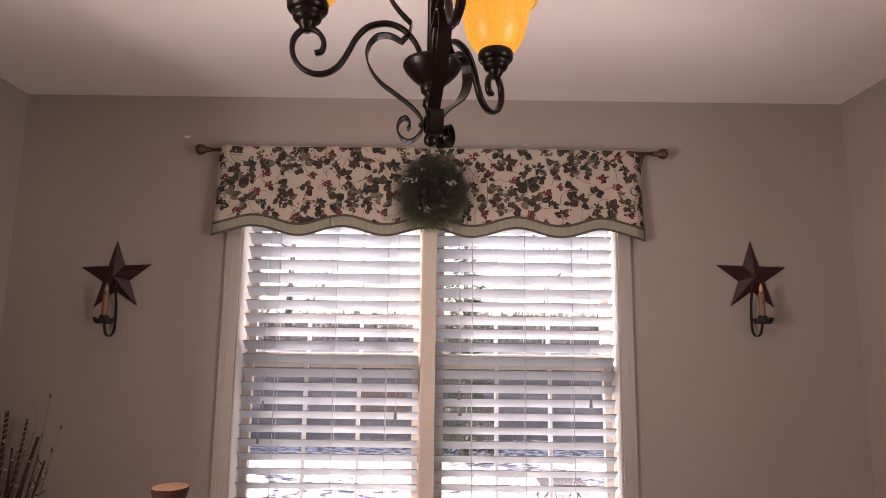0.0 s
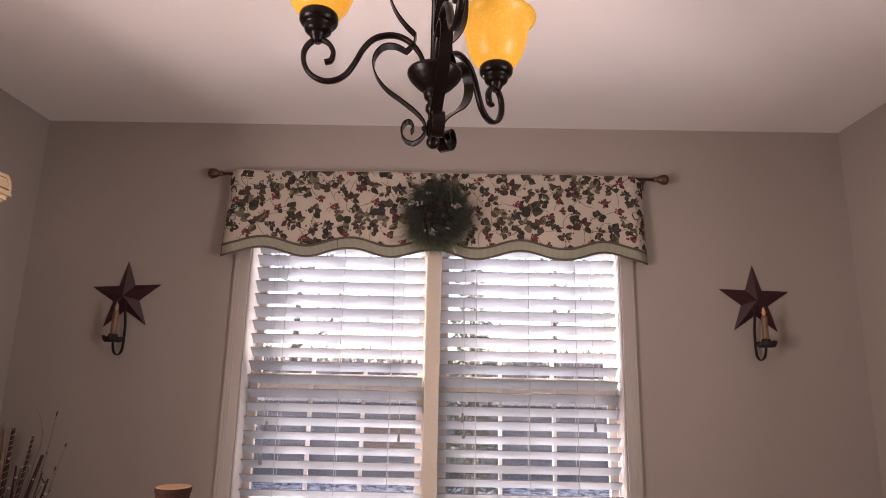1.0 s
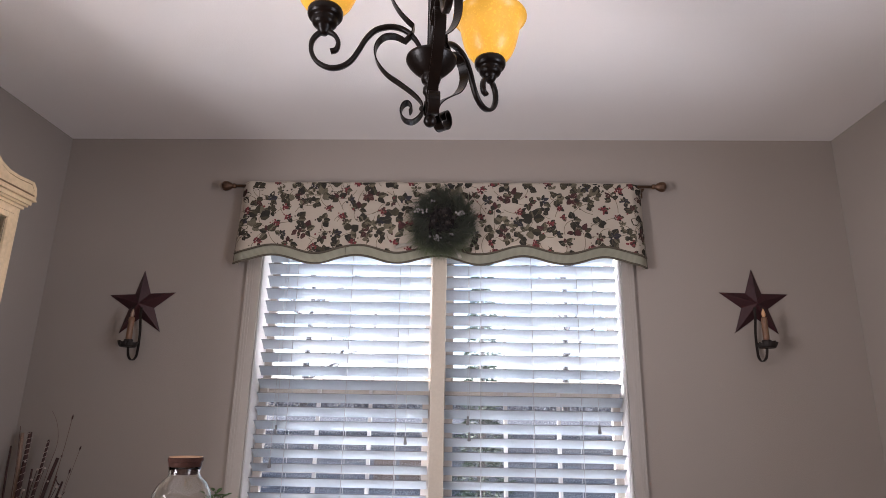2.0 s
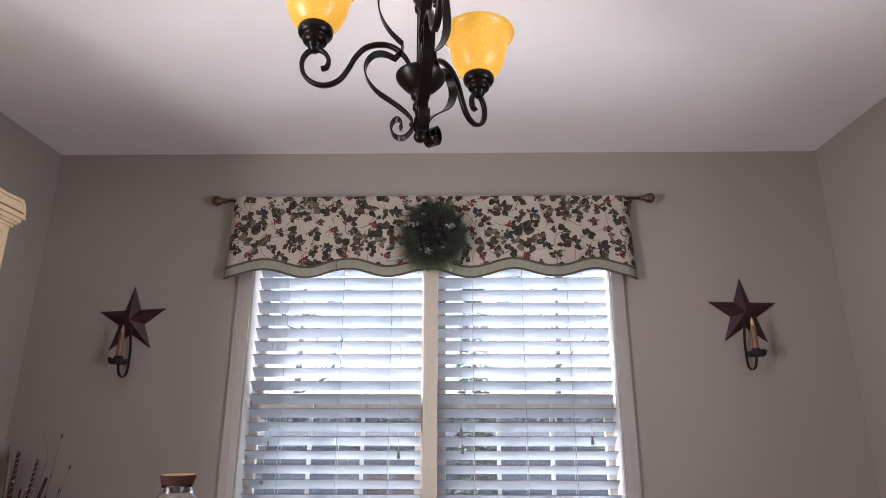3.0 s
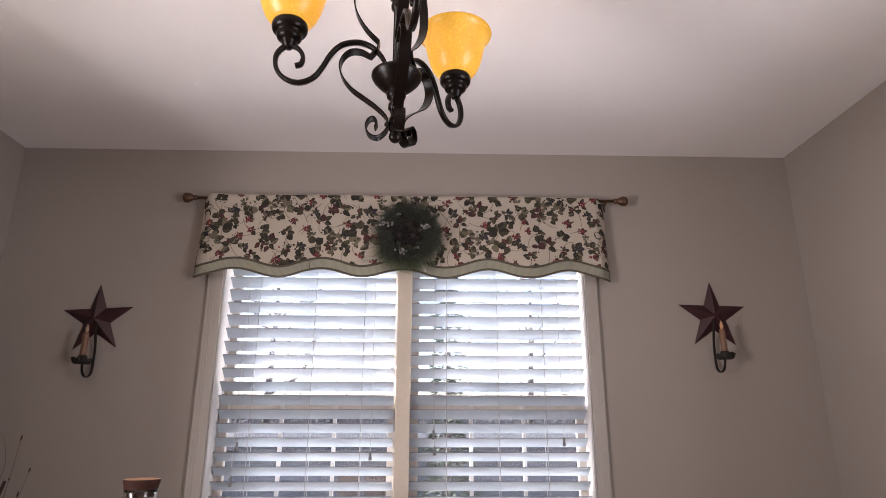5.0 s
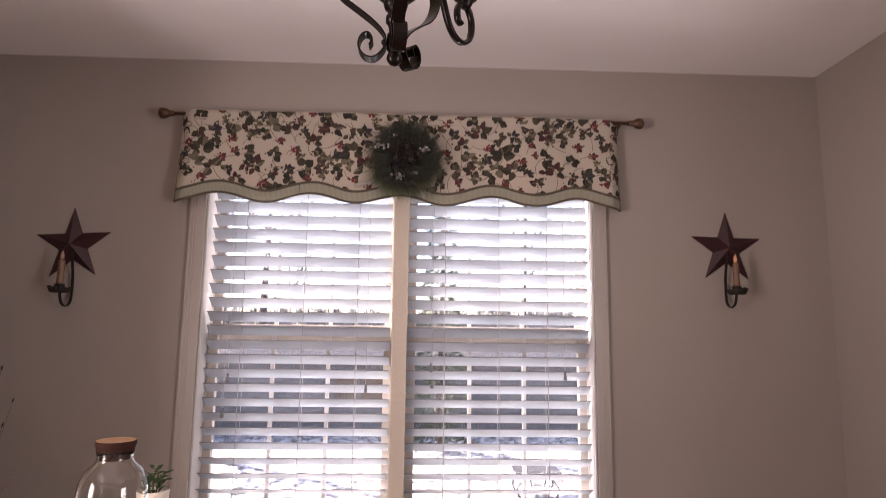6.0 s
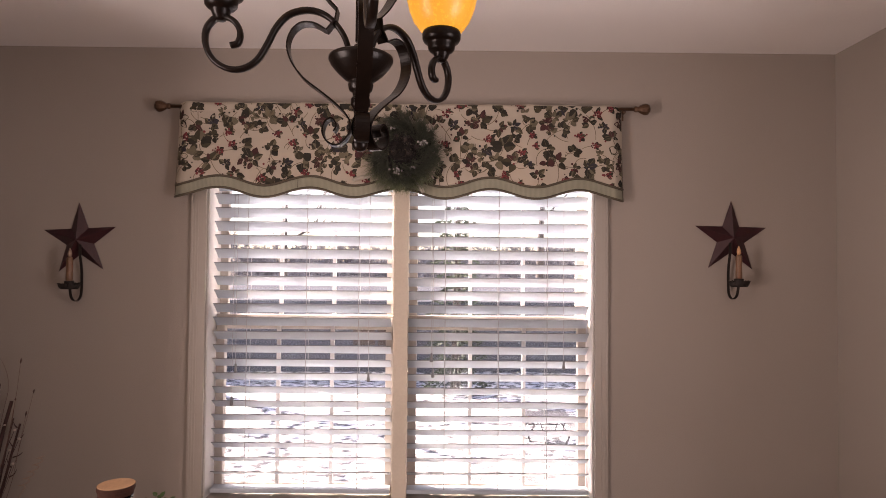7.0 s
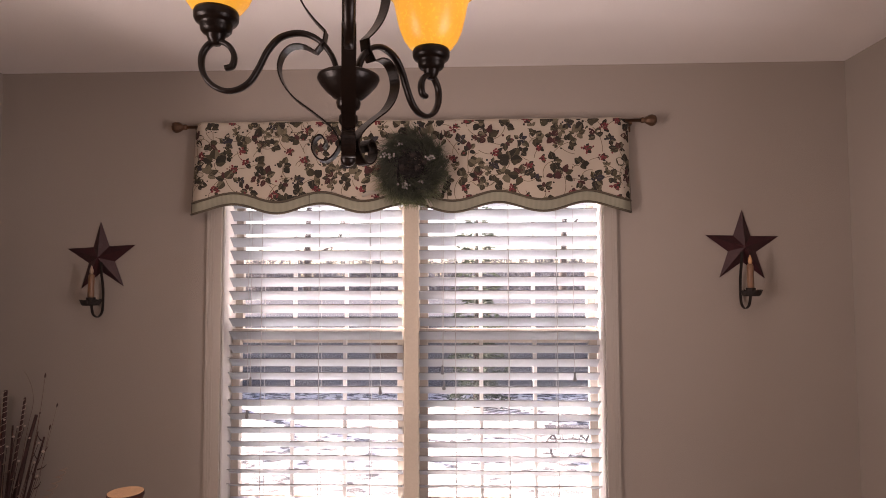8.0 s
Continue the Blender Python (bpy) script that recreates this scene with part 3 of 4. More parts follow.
def printed():
    """The floral print, laid on the panel's face."""
    rnd = random.Random(11)
    bm = bmesh.new()

    def lay(shape, colour, lift):
        if any(x < VX0 + 0.004 or x > VX1 - 0.004 or z > VTOP - 0.003 or z < hem(x) + BAND + 0.003 for x, z in shape):
            keep = [(min(max(x, VX0 + 0.004), VX1 - 0.004), max(min(z, VTOP - 0.003), hem(min(max(x, VX0), VX1)) + BAND + 0.003)) for x, z in shape]
            if max(abs(p[0] - q[0]) + abs(p[1] - q[1]) for p, q in zip(shape, keep)) > 0.036:
                return
            shape = keep
        vs = [bm.verts.new((x, cloth_y(x, z) - lift, z)) for x, z in shape]
        f = bm.faces.new(vs)
        f.material_index = colour

    def leaf(x, z, size, turn, colour, fat=0.42):
        a = radians(turn)
        ca, sa = math.cos(a), math.sin(a)
        n = 8
        side = [(size * (i / n), 1.12 * fat * size * math.sin(math.pi * (i / n) ** 0.72) ** 0.8 * (1 + 0.12 * rnd.uniform(-1, 1))) for i in range(1, n)]
        upper = [(0, 0)] + side + [(size, 0)]
        lower = [(0, 0)] + [(u, -v * rnd.uniform(0.75, 1.0)) for u, v in side] + [(size, 0)]
        place = lambda u, v: (x + ca * u - sa * v, z + sa * u + ca * v)
        # two halves, one of them a shade lighter
        lay([place(u, v) for u, v in upper], colour, 0.0012 + rnd.uniform(0, 0.0004))
        lay([place(u, v) for u, v in lower], colour if rnd.random() < 0.45 else min(2, colour + 1) if colour < 3 else colour, 0.0013 + rnd.uniform(0, 0.0004))
        if rnd.random() < 0.35:      # a pale midrib
            lay([place(0.12 * size, -0.0007), place(0.86 * size, -0.0004), place(0.86 * size, 0.0004), place(0.12 * size, 0.0007)], 6, 0.0021)

    def dot(x, z, r, colour):
        k = rnd.uniform(0, 1)
        lay([(x + r * math.cos(k + i * 1.0472), z + r * math.sin(k + i * 1.0472)) for i in range(6)], colour, 0.0019 + rnd.uniform(0, 0.0004))

    def stem(x, z, length, turn, bend):
        a, w = radians(turn), 0.0012
        last = None
        for i in range(9):
            n = Vector((-math.sin(a), math.cos(a))) * w
            now = ((x + n.x, z + n.y), (x - n.x, z - n.y))
            if last:
                lay([last[0], now[0], now[1], last[1]], 6, 0.0009)
            last = now
            x, z = x + math.cos(a) * length / 8, z + math.sin(a) * length / 8
            a += bend / 8

    for m in range(-6, 10):
        for n in range(-8, 8):
            ox, oz = VX0 - 0.02 + 0.3135 * (m + n), VTOP + 0.012 - 0.166 * (m - n)
            if not (VX0 - 0.4 < ox < VX1 + 0.1 and VLOW - 0.05 < oz < VTOP + 0.40):
                continue
            for kind, dx, dz, mm, turn in REPEAT:
                x, z, s = ox + dx, oz - dz, 1.60 * mm / 1000
                turn += rnd.uniform(-12, 12)
                if rnd.random() < 0.8:
                    stem(x, z, s * rnd.uniform(1.2, 2.2), turn + 180 + rnd.uniform(-50, 50), rnd.uniform(-2.2, 2.2))
                tones = {"trio": (0, 1, 5), "cluster": (0, 1, 3), "round": (0, 1, 2), "bloom": (0, 1), "maple": (5, 5, 0), "leaf": (0, 0, 1), "pair": (0, 1, 5), "pale": (2, 1, 2)}[kind]
                count = {"trio": 6, "cluster": 5, "round": 5, "bloom": 3, "maple": 6, "leaf": 5, "pair": 5, "pale": 5}[kind]
                for k in range(count):
                    d = turn + (k - (count - 1) / 2) * rnd.uniform(38, 62)
                    off = rnd.uniform(0.0, 0.22) * s
                    fat = {"round": 0.46, "leaf": 0.42}.get(kind, rnd.uniform(0.26, 0.40))
                    leaf(x + off * math.cos(radians(d)), z + off * math.sin(radians(d)), s * rnd.uniform(0.42, 0.72), d, tones[k % len(tones)], fat)
                dots, shades = {"cluster": (12, (3, 3, 0)), "bloom": (19, (4, 4, 5, 4)), "trio": (6, (5, 0)), "pair": (3, (5, 4)), "maple": (3, (0, 5))}.get(kind, (2, (0, 1)))
                for k in range(dots):
                    w = 0.26 if kind in ("cluster", "bloom") else 0.5
                    dot(x + rnd.gauss(0, w) * s * 0.8, z + rnd.gauss(0, w) * s * 0.7, rnd.uniform(0.0028, 0.0056), shades[k % len(shades)])
                if rnd.random() < 0.25:
                    stem(x, z, s * rnd.uniform(0.7, 1.3), rnd.uniform(0, 360), rnd.uniform(-4, 4))
    return bm


mesh = bpy.data.meshes.new("floral_print")
bm = printed()
bm.to_mesh(mesh)
bm.free()
for m in PRINTS:
    mesh.materials.append(m)
ob = new("floral_print", mesh)
ob.parent = valance
tagged(ob, "printed ivy leaves, red blossoms and dark berries", kind="stuff")

RODZ, RODY = 2.176, 2.646
rod = thing("curtain_rod", "dark bronze curtain rod with ribbed bulb finials", "curtain rod")
part("pole", sweep(bmesh.new(), [Vector((x, RODY, RODZ + 0.003 * x)) for x in (-1.000, 0, 0.955)], ring_section(0.0075, 12)), BRONZE, rod, smooth=True)
for x, s in ((-1.000, -1), (0.955, 1)):
    bm = lathe(bmesh.new(), [(0.008, -0.006), (0.012, 0.0), (0.012, 0.006), (0.009, 0.010), (0.016, 0.020), (0.0225, 0.034), (0.0235, 0.044), (0.020, 0.054), (0.012, 0.060), (0.004, 0.0625)], steps=32, lobes=8, depth=0.07)
    bm.transform(pose(x, RODY, RODZ + 0.003 * x, 0, 90 * s, 0))
    part("finial", bm, BRONZE, rod, "ribbed bronze bulb finial", smooth=True)
    bm = boxed((x - s * 0.045 - 0.006, RODY + 0.004, RODZ - 0.012), (x - s * 0.045 + 0.006, Y1, RODZ - 0.004), 0.001)
    box(bm, (x - s * 0.045 - 0.010, Y1 - 0.004, RODZ - 0.035), (x - s * 0.045 + 0.010, Y1, RODZ + 0.02), 0.001)
    part("bracket", bm, BRONZE, rod)

# ---- the wreath on the valance ----
WC = Vector((-0.016, 2.580, 1.982))
wreath = thing("wreath", "small frosted pine wreath with pale berries on the valance", "wreath", WC)


def needles(seed):
    rnd = random.Random(seed)
    bm = bmesh.new()
    for k in range(300):
        a = 2 * math.pi * k / 300 + rnd.uniform(-0.06, 0.06)
        r = rnd.uniform(0.052, 0.120)
        root = Vector((r * math.cos(a), rnd.uniform(-0.030, 0.010), r * math.sin(a)))
        out = Vector((math.cos(a), 0, math.sin(a)))
        round_ = Vector((-math.sin(a), 0, math.cos(a)))
        spray = (out * rnd.uniform(0.1, 0.8) + round_ * rnd.uniform(0.5, 1.1) + Vector((0, rnd.uniform(-0.7, 0.15), 0))).normalized()
        long = rnd.uniform(0.045, 0.080)
        for i in range(30):
            p = root + spray * (long * 0.75 * i / 30)
            d = (spray + Vector((rnd.gauss(0, 0.38), rnd.gauss(0, 0.30), rnd.gauss(0, 0.38)))).normalized()
            if rnd.random() < 0.3:
                d = (d + Vector((0, 0, -0.35))).normalized()
            tip = p + d * rnd.uniform(0.026, 0.056)
            if (tip.x ** 2 + tip.z ** 2) ** 0.5 > 0.180 + 0.014 * rnd.random():
                continue
            s = d.orthogonal().normalized() * 0.0008
            t = d.cross(s)
            v = [bm.verts.new(p + s), bm.verts.new(p - s * 0.5 + t * 0.87), bm.verts.new(p - s * 0.5 - t * 0.87), bm.verts.new(tip)]
            bm.faces.new((v[0], v[1], v[3])), bm.faces.new((v[1], v[2], v[3])), bm.faces.new((v[2], v[0], v[3]))
    return bm


tagged(part("needles", needles(4), NEEDLE, wreath, "blue-green frosted pine needles"), kind="stuff")
# a fringe that droops under the wreath, its backlight put into a paler colour
rnd = random.Random(14)
bm = bmesh.new()
for k in range(900):
    a = radians(rnd.gauss(268, 38))
    r = rnd.uniform(0.105, 0.150)
    root = Vector((r * math.cos(a), rnd.uniform(-0.026, -0.004), r * math.sin(a)))
    d = Vector((math.cos(a) + rnd.gauss(0, 0.7), rnd.gauss(-0.1, 0.2), math.sin(a) * 0.5 + rnd.gauss(0, 0.35))).normalized()
    mid = root + d * 0.024
    tip = mid + (d + Vector((0, 0, -0.4))).normalized() * rnd.uniform(0.018, 0.034)
    s = d.orthogonal().normalized() * 0.0009
    t = d.cross(s)
    v = [bm.verts.new(root + s), bm.verts.new(root - s), bm.verts.new(mid + s), bm.verts.new(mid - s), bm.verts.new(mid + t), bm.verts.new(tip)]
    bm.faces.new((v[0], v[1], v[3], v[2])), bm.faces.new((v[2], v[3], v[5])), bm.faces.new((v[3], v[4], v[5])), bm.faces.new((v[4], v[2], v[5]))
tagged(part("needle_fringe", bm, FRINGE, wreath, "drooping needles, coloured paler as if backlit"), kind="stuff")
bm = bmesh.new()
rnd = random.Random(8)
for k in range(22):
    r, w, ph = rnd.uniform(0.018, 0.088), rnd.uniform(0.008, 0.02), rnd.uniform(0, 6)
    ox, oz = rnd.gauss(0, 0.016), rnd.gauss(0, 0.016)
    loop = [Vector((ox + (r + 0.012 * math.sin(3 * a + ph)) * math.cos(a), w * math.sin(2 * a + ph) + 0.004, oz + (r + 0.012 * math.sin(3 * a + ph)) * math.sin(a))) for a in np.linspace(0, 6.1, 40)]
    sweep(bm, loop, ring_section(rnd.uniform(0.0022, 0.0042), 5))
for k in range(1600):      # short dry stalks that fill the ring
    a, r = rnd.uniform(0, 6.28), 0.092 * rnd.random() ** 0.5
    p = Vector((r * math.cos(a), rnd.uniform(-0.034, -0.006), r * math.sin(a)))
    d = Vector((rnd.gauss(0, 1), rnd.gauss(-0.4, 0.5), rnd.gauss(0, 1))).normalized()
    side_ = d.orthogonal().normalized() * 0.0011
    v = [bm.verts.new(p + side_), bm.verts.new(p - side_), bm.verts.new(p + d.cross(side_)), bm.verts.new(p + d * rnd.uniform(0.012, 0.026))]
    bm.faces.new((v[0], v[1], v[3])), bm.faces.new((v[1], v[2], v[3])), bm.faces.new((v[2], v[0], v[3]))
part("vine_ring", bm, VINE, wreath, "dark brown grapevine ring filled with dry stalks")
berry = solid("berry", ball(bmesh.new(), (0, 0, 0), 0.0052, u=8, v=6), BERRY, True)
for a, r, n in ((158, 0.104, 13), (18, 0.084, 13), (256, 0.092, 15), (300, 0.088, 4), (120, 0.09, 3)):
    c = Vector((r * math.cos(radians(a)), -0.040, r * math.sin(radians(a))))
    for k in range(n):
        at = c + Vector((rnd.gauss(0, 0.010), rnd.uniform(-0.008, 0.004), rnd.gauss(0, 0.007)))
        share("berry", berry, wreath, Matrix.Translation(at) @ Matrix.Scale(rnd.uniform(0.82, 1.18), 4))
for a, r in ((75, 0.040), (200, 0.038), (330, 0.030), (120, 0.062), (10, 0.058)):
    bm = bmesh.new()
    c = Vector((r * math.cos(radians(a)), -0.028, r * math.sin(radians(a))))
    for k in range(26):
        q = k * 2.4
        h = -0.012 + 0.024 * k / 26
        rr = 0.011 * math.sin(math.pi * (0.15 + 0.8 * k / 26))
        p = c + Vector((rr * math.cos(q), h * 0.8, rr * math.sin(q)))
        bmesh.ops.create_cone(bm, segments=4, radius1=0.0042, radius2=0.0008, depth=0.008, matrix=Matrix.Translation(p) @ Vector((math.cos(q), -0.6, math.sin(q))).to_track_quat("Z", "Y").to_matrix().to_4x4())
    part("pine_cone", bm, CONE, wreath, "small brown cone")
for name, pts in (("ribbon_tail", ((-0.10, 0.004, -0.085), (-0.14, -0.004, -0.108), (-0.175, -0.004, -0.112), (-0.205, 0.000, -0.124))),
                  ("ribbon_tail", ((0.03, -0.012, -0.10), (0.060, -0.010, -0.138), (0.076, -0.010, -0.156), (0.084, -0.006, -0.172)))):
    line = glide([Vector(p) for p in pts], 5)
    part(name, sweep(bmesh.new(), line, flat_section(0.0016, 0.016), side=(0, 1, 0), taper=lambda s: 0.7 + 0.3 * math.sin(2.6 * s)), RIBBON, wreath, "pale ribbon tail", smooth=True)


# ---- star sconces ----
def star_sconce(x, z, turn, lit, lean, label):
    """A five-pointed pyramid star on the wall, with a candle on a hooked strap in front of it."""
    top = thing("star_sconce", label, "wall sconce", (x, Y1 - 0.001, z), group="star sconces beside the window")
    bm = bmesh.new()
    R, r, deep = 0.1600, 0.0610, 0.036
    mid = bm.verts.new((0, -deep, 0))
    rim, back = [], []
    for i in range(10):
        a = radians(90 + turn + 36 * i)
        q = R if i % 2 == 0 else r
        rim.append(bm.verts.new((q * math.cos(a), -0.004, q * math.sin(a))))
        back.append(bm.verts.new((q * math.cos(a) * 0.985, 0.0, q * math.sin(a) * 0.985)))
    for i in range(10):
        j = (i + 1) % 10
        bm.faces.new((mid, rim[i], rim[j]))
        bm.faces.new((rim[i], back[i], back[j], rim[j]))
    bm.faces.new(back)
    part("star", bm, STARRED, top, "burgundy five-pointed tin star")
    sx = lean
    bx = 0.020 if lean > 0 else -0.018
    line = glide([(bx, -0.038, -0.02), (bx, -0.038, -0.06), (bx, -0.022, -0.13), (bx, -0.020, -0.205), (bx, -0.028, -0.240), (bx * 0.8 + sx * 0.2, -0.055, -0.256), (bx * 0.3 + sx * 0.7, -0.082, -0.243), (sx, -0.092, -0.215), (sx, -0.094, -0.196)], 5)
    part("strap", sweep(bmesh.new(), line, flat_section(0.0105, 0.003), side=(1, 0, 0)), RUST, top, "black iron hooked strap")
    bm = bmesh.new()
    rnd = random.Random(int(x * 50))
    n = 36
    prof = ((0.004, -0.203), (0.031, -0.204), (0.0365, -0.197), (0.0410, -0.181), (0.0388, -0.181), (0.0342, -0.193), (0.029, -0.198), (0.004, -0.197))
    jag = [rnd.uniform(0.88, 1.12) for _ in range(n)]
    rings = []
    for k, (q, h) in enumerate(prof):
        rings.append([bm.verts.new((sx + q * (jag[i] if k in (3, 4) else 1) * math.cos(2 * math.pi * i / n), -0.100 + q * (jag[i] if k in (3, 4) else 1) * math.sin(2 * math.pi * i / n), h + (0.006 * (jag[i] - 1) * 6 if k in (3, 4) else 0))) for i in range(n)])
    for p, q in zip(rings, rings[1:]):
        for i in range(n):
            j = (i + 1) % n
            bm.faces.new((p[i], p[j], q[j], q[i]))
    bm.faces.new(rings[0]), bm.faces.new(rings[-1])
    part("tray", bm, RUST, top, "black ragged-edged iron drip tray")
    part("cup", lathe(bmesh.new(), [(0.012, -0.194), (0.018, -0.190), (0.0185, -0.172), (0.0165, -0.170), (0.0155, -0.185)], (sx, -0.100, 0), 16), RUST, top, smooth=True)
    candle = part("candle", lathe(bmesh.new(), [(0.0125, -0.186), (0.0130, -0.150), (0.0122, -0.120), (0.0128, -0.092), (0.0115, -0.078), (0.0085, -0.073), (0.004, -0.074)], (sx, -0.100, 0), 18, 5, 0.04), WAX, top, "tan wax candle", smooth=True)
    part("flame_bulb", lathe(bmesh.new(), [(0.004, -0.076), (0.0075, -0.066), (0.0080, -0.058), (0.005, -0.046), (0.0012, -0.036)], (sx, -0.100, 0), 12), FLAME if lit else FLAME_DIM, candle, smooth=True)
    return top


star_sconce(-1.388, 1.610, 3.0, False, 0.016, "burgundy tin star sconce with unlit candle on the wall")
star_sconce(1.377, 1.642, -1.2, True, -0.012, "burgundy tin star sconce with faintly lit candle")

# ---- the chandelier ----
CX, CY = 0.007, 1.091
chandelier = thing("chandelier", "three-light black iron scroll chandelier with amber glass shades, lit", "chandelier", (CX, CY, 1.6955))
chandelier.scale = (1.062, 1.062, 1.062)
B = 1.685


def up(profile):
    return [(r, z - B) for r, z in profile]


part("bowl", lathe(bmesh.new(), up([(0.004, 1.850), (0.011, 1.849), (0.012, 1.838), (0.020, 1.836), (0.022, 1.834), (0.045, 1.833), (0.0490, 1.8305), (0.0493, 1.8255), (0.0450, 1.8175), (0.035, 1.806), (0.025, 1.797), (0.018, 1.793), (0.0195, 1.788), (0.0175, 1.780), (0.0125, 1.776), (0.0120, 1.770), (0.0150, 1.766), (0.0152, 1.757), (0.0115, 1.752), (0.010, 1.746), (0.009, 1.720)]), steps=36, crisp=True), IRON, chandelier, "black turned bowl", smooth=True)
part("bottom_ball", ball(bmesh.new(), (0, 0, 0.013), 0.0125), IRON, chandelier, smooth=True)
part("hub", lathe(bmesh.new(), up([(0.008, 1.706), (0.0125, 1.712), (0.0125, 1.736), (0.008, 1.742)]), steps=16), IRON, chandelier, smooth=True)
part("stem", lathe(bmesh.new(), up([(0.009, 1.855), (0.009, 1.978), (0.014, 1.982), (0.015, 1.990), (0.012, 1.998), (0.019, 2.010), (0.020, 2.050), (0.013, 2.070), (0.009, 2.080), (0.008, 2.30)]), steps=20), IRON, chandelier, smooth=True)
part("canopy", lathe(bmesh.new(), up([(0.008, 2.30), (0.012, 2.330), (0.05, 2.340), (0.062, 2.360), (0.064, B + (H - 1.6955) / 1.062)]), steps=28), IRON, chandelier, smooth=True)

ARM = [(0.017, 1.829), (0.021, 1.850), (0.030, 1.870), (0.046, 1.889), (0.066, 1.900), (0.088, 1.902), (0.112, 1.894), (0.130, 1.874), (0.143, 1.848), (0.158, 1.824), (0.178, 1.811), (0.200, 1.810), (0.222, 1.822),
       (0.235, 1.843), (0.236, 1.868), (0.224, 1.886), (0.207, 1.890), (0.192, 1.882), (0.184, 1.866), (0.187, 1.850), (0.198, 1.846)]
STRAP = [(0.034, 2.160), (0.064, 2.110), (0.082, 2.060), (0.089, 2.015), (0.086, 1.980), (0.074, 1.950), (0.056, 1.924), (0.036, 1.903)]
HEART = [(0.052, 1.870), (0.072, 1.880), (0.092, 1.879), (0.106, 1.865), (0.111, 1.844), (0.104, 1.820), (0.086, 1.796), (0.060, 1.776), (0.036, 1.757), (0.020, 1.740), (0.0135, 1.724),
         (0.019, 1.707), (0.033, 1.695), (0.048, 1.699), (0.056, 1.714), (0.052, 1.730), (0.042, 1.735), (0.035, 1.725), (0.039, 1.715)]
arm_mesh = solid("arm", sweep(bmesh.new(), glide([(r, 0, z - B) for r, z in ARM], 4), [(-0.0055, -0.0035), (0, -0.0046), (0.0055, -0.0035), (0.0066, 0), (0.0055, 0.0035), (0, 0.0046), (-0.0055, 0.0035), (-0.0066, 0)], side=(0, 1, 0)), IRON, True)
line = glide([(r, 0, z - B) for r, z in STRAP], 4) + [Vector((0.039, 0, 1.886 - B))] + glide([(r, 0, z - B) for r, z in HEART], 4)
strap_mesh = solid("strap", sweep(bmesh.new(), line, flat_section(0.021, 0.0026), side=(0, 1, 0)), IRON)
SOCK = 0.214
bm = lathe(bmesh.new(), up([(0.007, 1.884), (0.010, 1.889), (0.0125, 1.892), (0.0150, 1.900), (0.0205, 1.903), (0.0240, 1.907), (0.0252, 1.914), (0.0265, 1.918), (0.0320, 1.921), (0.0348, 1.926), (0.0354, 1.935), (0.0335, 1.940), (0.020, 1.941), (0.008, 1.939)]), (SOCK, 0, 0), 32, crisp=True)
cup_mesh = solid("socket_cup", bm, IRON, True)
outer = [(0.027, 1.935), (0.0400, 1.944), (0.0515, 1.960), (0.0595, 1.980), (0.0650, 2.003), (0.0685, 2.022), (0.0725, 2.037), (0.0780, 2.048), (0.0830, 2.052), (0.0855, 2.051)]
prof = outer + [(r - 0.003, z + 0.001) for r, z in reversed(outer)]
shade_mesh = solid("shade", lathe(bmesh.new(), up(prof), (SOCK, 0, 0), 40, close=True), AMBER, True)
bulb_mesh = solid("bulb", lathe(bmesh.new(), up([(0.006, 1.957), (0.009, 1.972), (0.017, 1.990), (0.020, 2.005), (0.017, 2.020), (0.006, 2.030)]), (SOCK, 0, 0), 16), BULB, True)
pin_mesh = solid("pin", ball(bmesh.new(), (0.016, 0, 1.7235 - B), 0.0055, u=8, v=6), IRON, True)
for azimuth in (55, 181, 281):
    turn = pose(0, 0, 0, 0, 0, azimuth)
    arm = share("arm", arm_mesh, chandelier, turn)
    share("strap", strap_mesh, chandelier, turn)
    share("pin", pin_mesh, chandelier, turn)
    cup = share("socket_cup", cup_mesh, chandelier, turn)
    tagged(share("shade", shade_mesh, chandelier, turn), "glowing amber glass bell shade")
    share("bulb", bulb_mesh, cup)

# ---- the hutch by the side wall ----
HX, HY0, HY1 = -1.530, 1.080, 2.030
hutch = thing("hutch", "antique cream wooden hutch with glazed doors and shaped pediment", "cabinet", (X0 + 0.002, (HY0 + HY1) / 2, 0))
hutch_m = Matrix.Translation((-(X0 + 0.002), -(HY0 + HY1) / 2, 0))


def hpart(name, bm, mat, parent=None, label=""):
    bm.transform(hutch_m)
    return part(name, bm, mat, parent or hutch, label)


XB = X0 + 0.002
bm = boxed((XB, HY0, 0.0), (HX, HY0 + 0.02, 1.838))
box(bm, (XB, HY1 - 0.02, 0.0), (HX, HY1, 1.838))
box(bm, (XB, HY0 + 0.02, 1.813), (HX, HY1 - 0.02, 1.838))
box(bm, (XB, HY0 + 0.02, 0.06), (HX, HY1 - 0.02, 0.085))
box(bm, (HX - 0.02, HY1 - 0.028, 0.085), (HX + 0.002, HY1 - 0.002, 1.813), 0.002)
box(bm, (HX - 0.02, HY0 + 0.002, 0.085), (HX + 0.002, HY0 + 0.028, 1.813), 0.002)
hpart("carcase", bm, CREAMWOOD)
hpart("back", boxed((XB, HY0 + 0.02, 0.085), (XB + 0.012, HY1 - 0.02, 1.813)), SHADOWED, None, "back board coloured as a shaded interior")
for z in (0.90, 1.20, 1.48):
    hpart("shelf", boxed((XB + 0.012, HY0 + 0.02, z), (HX - 0.03, HY1 - 0.02, z + 0.018)), CREAMWOOD)
bm = bmesh.new()
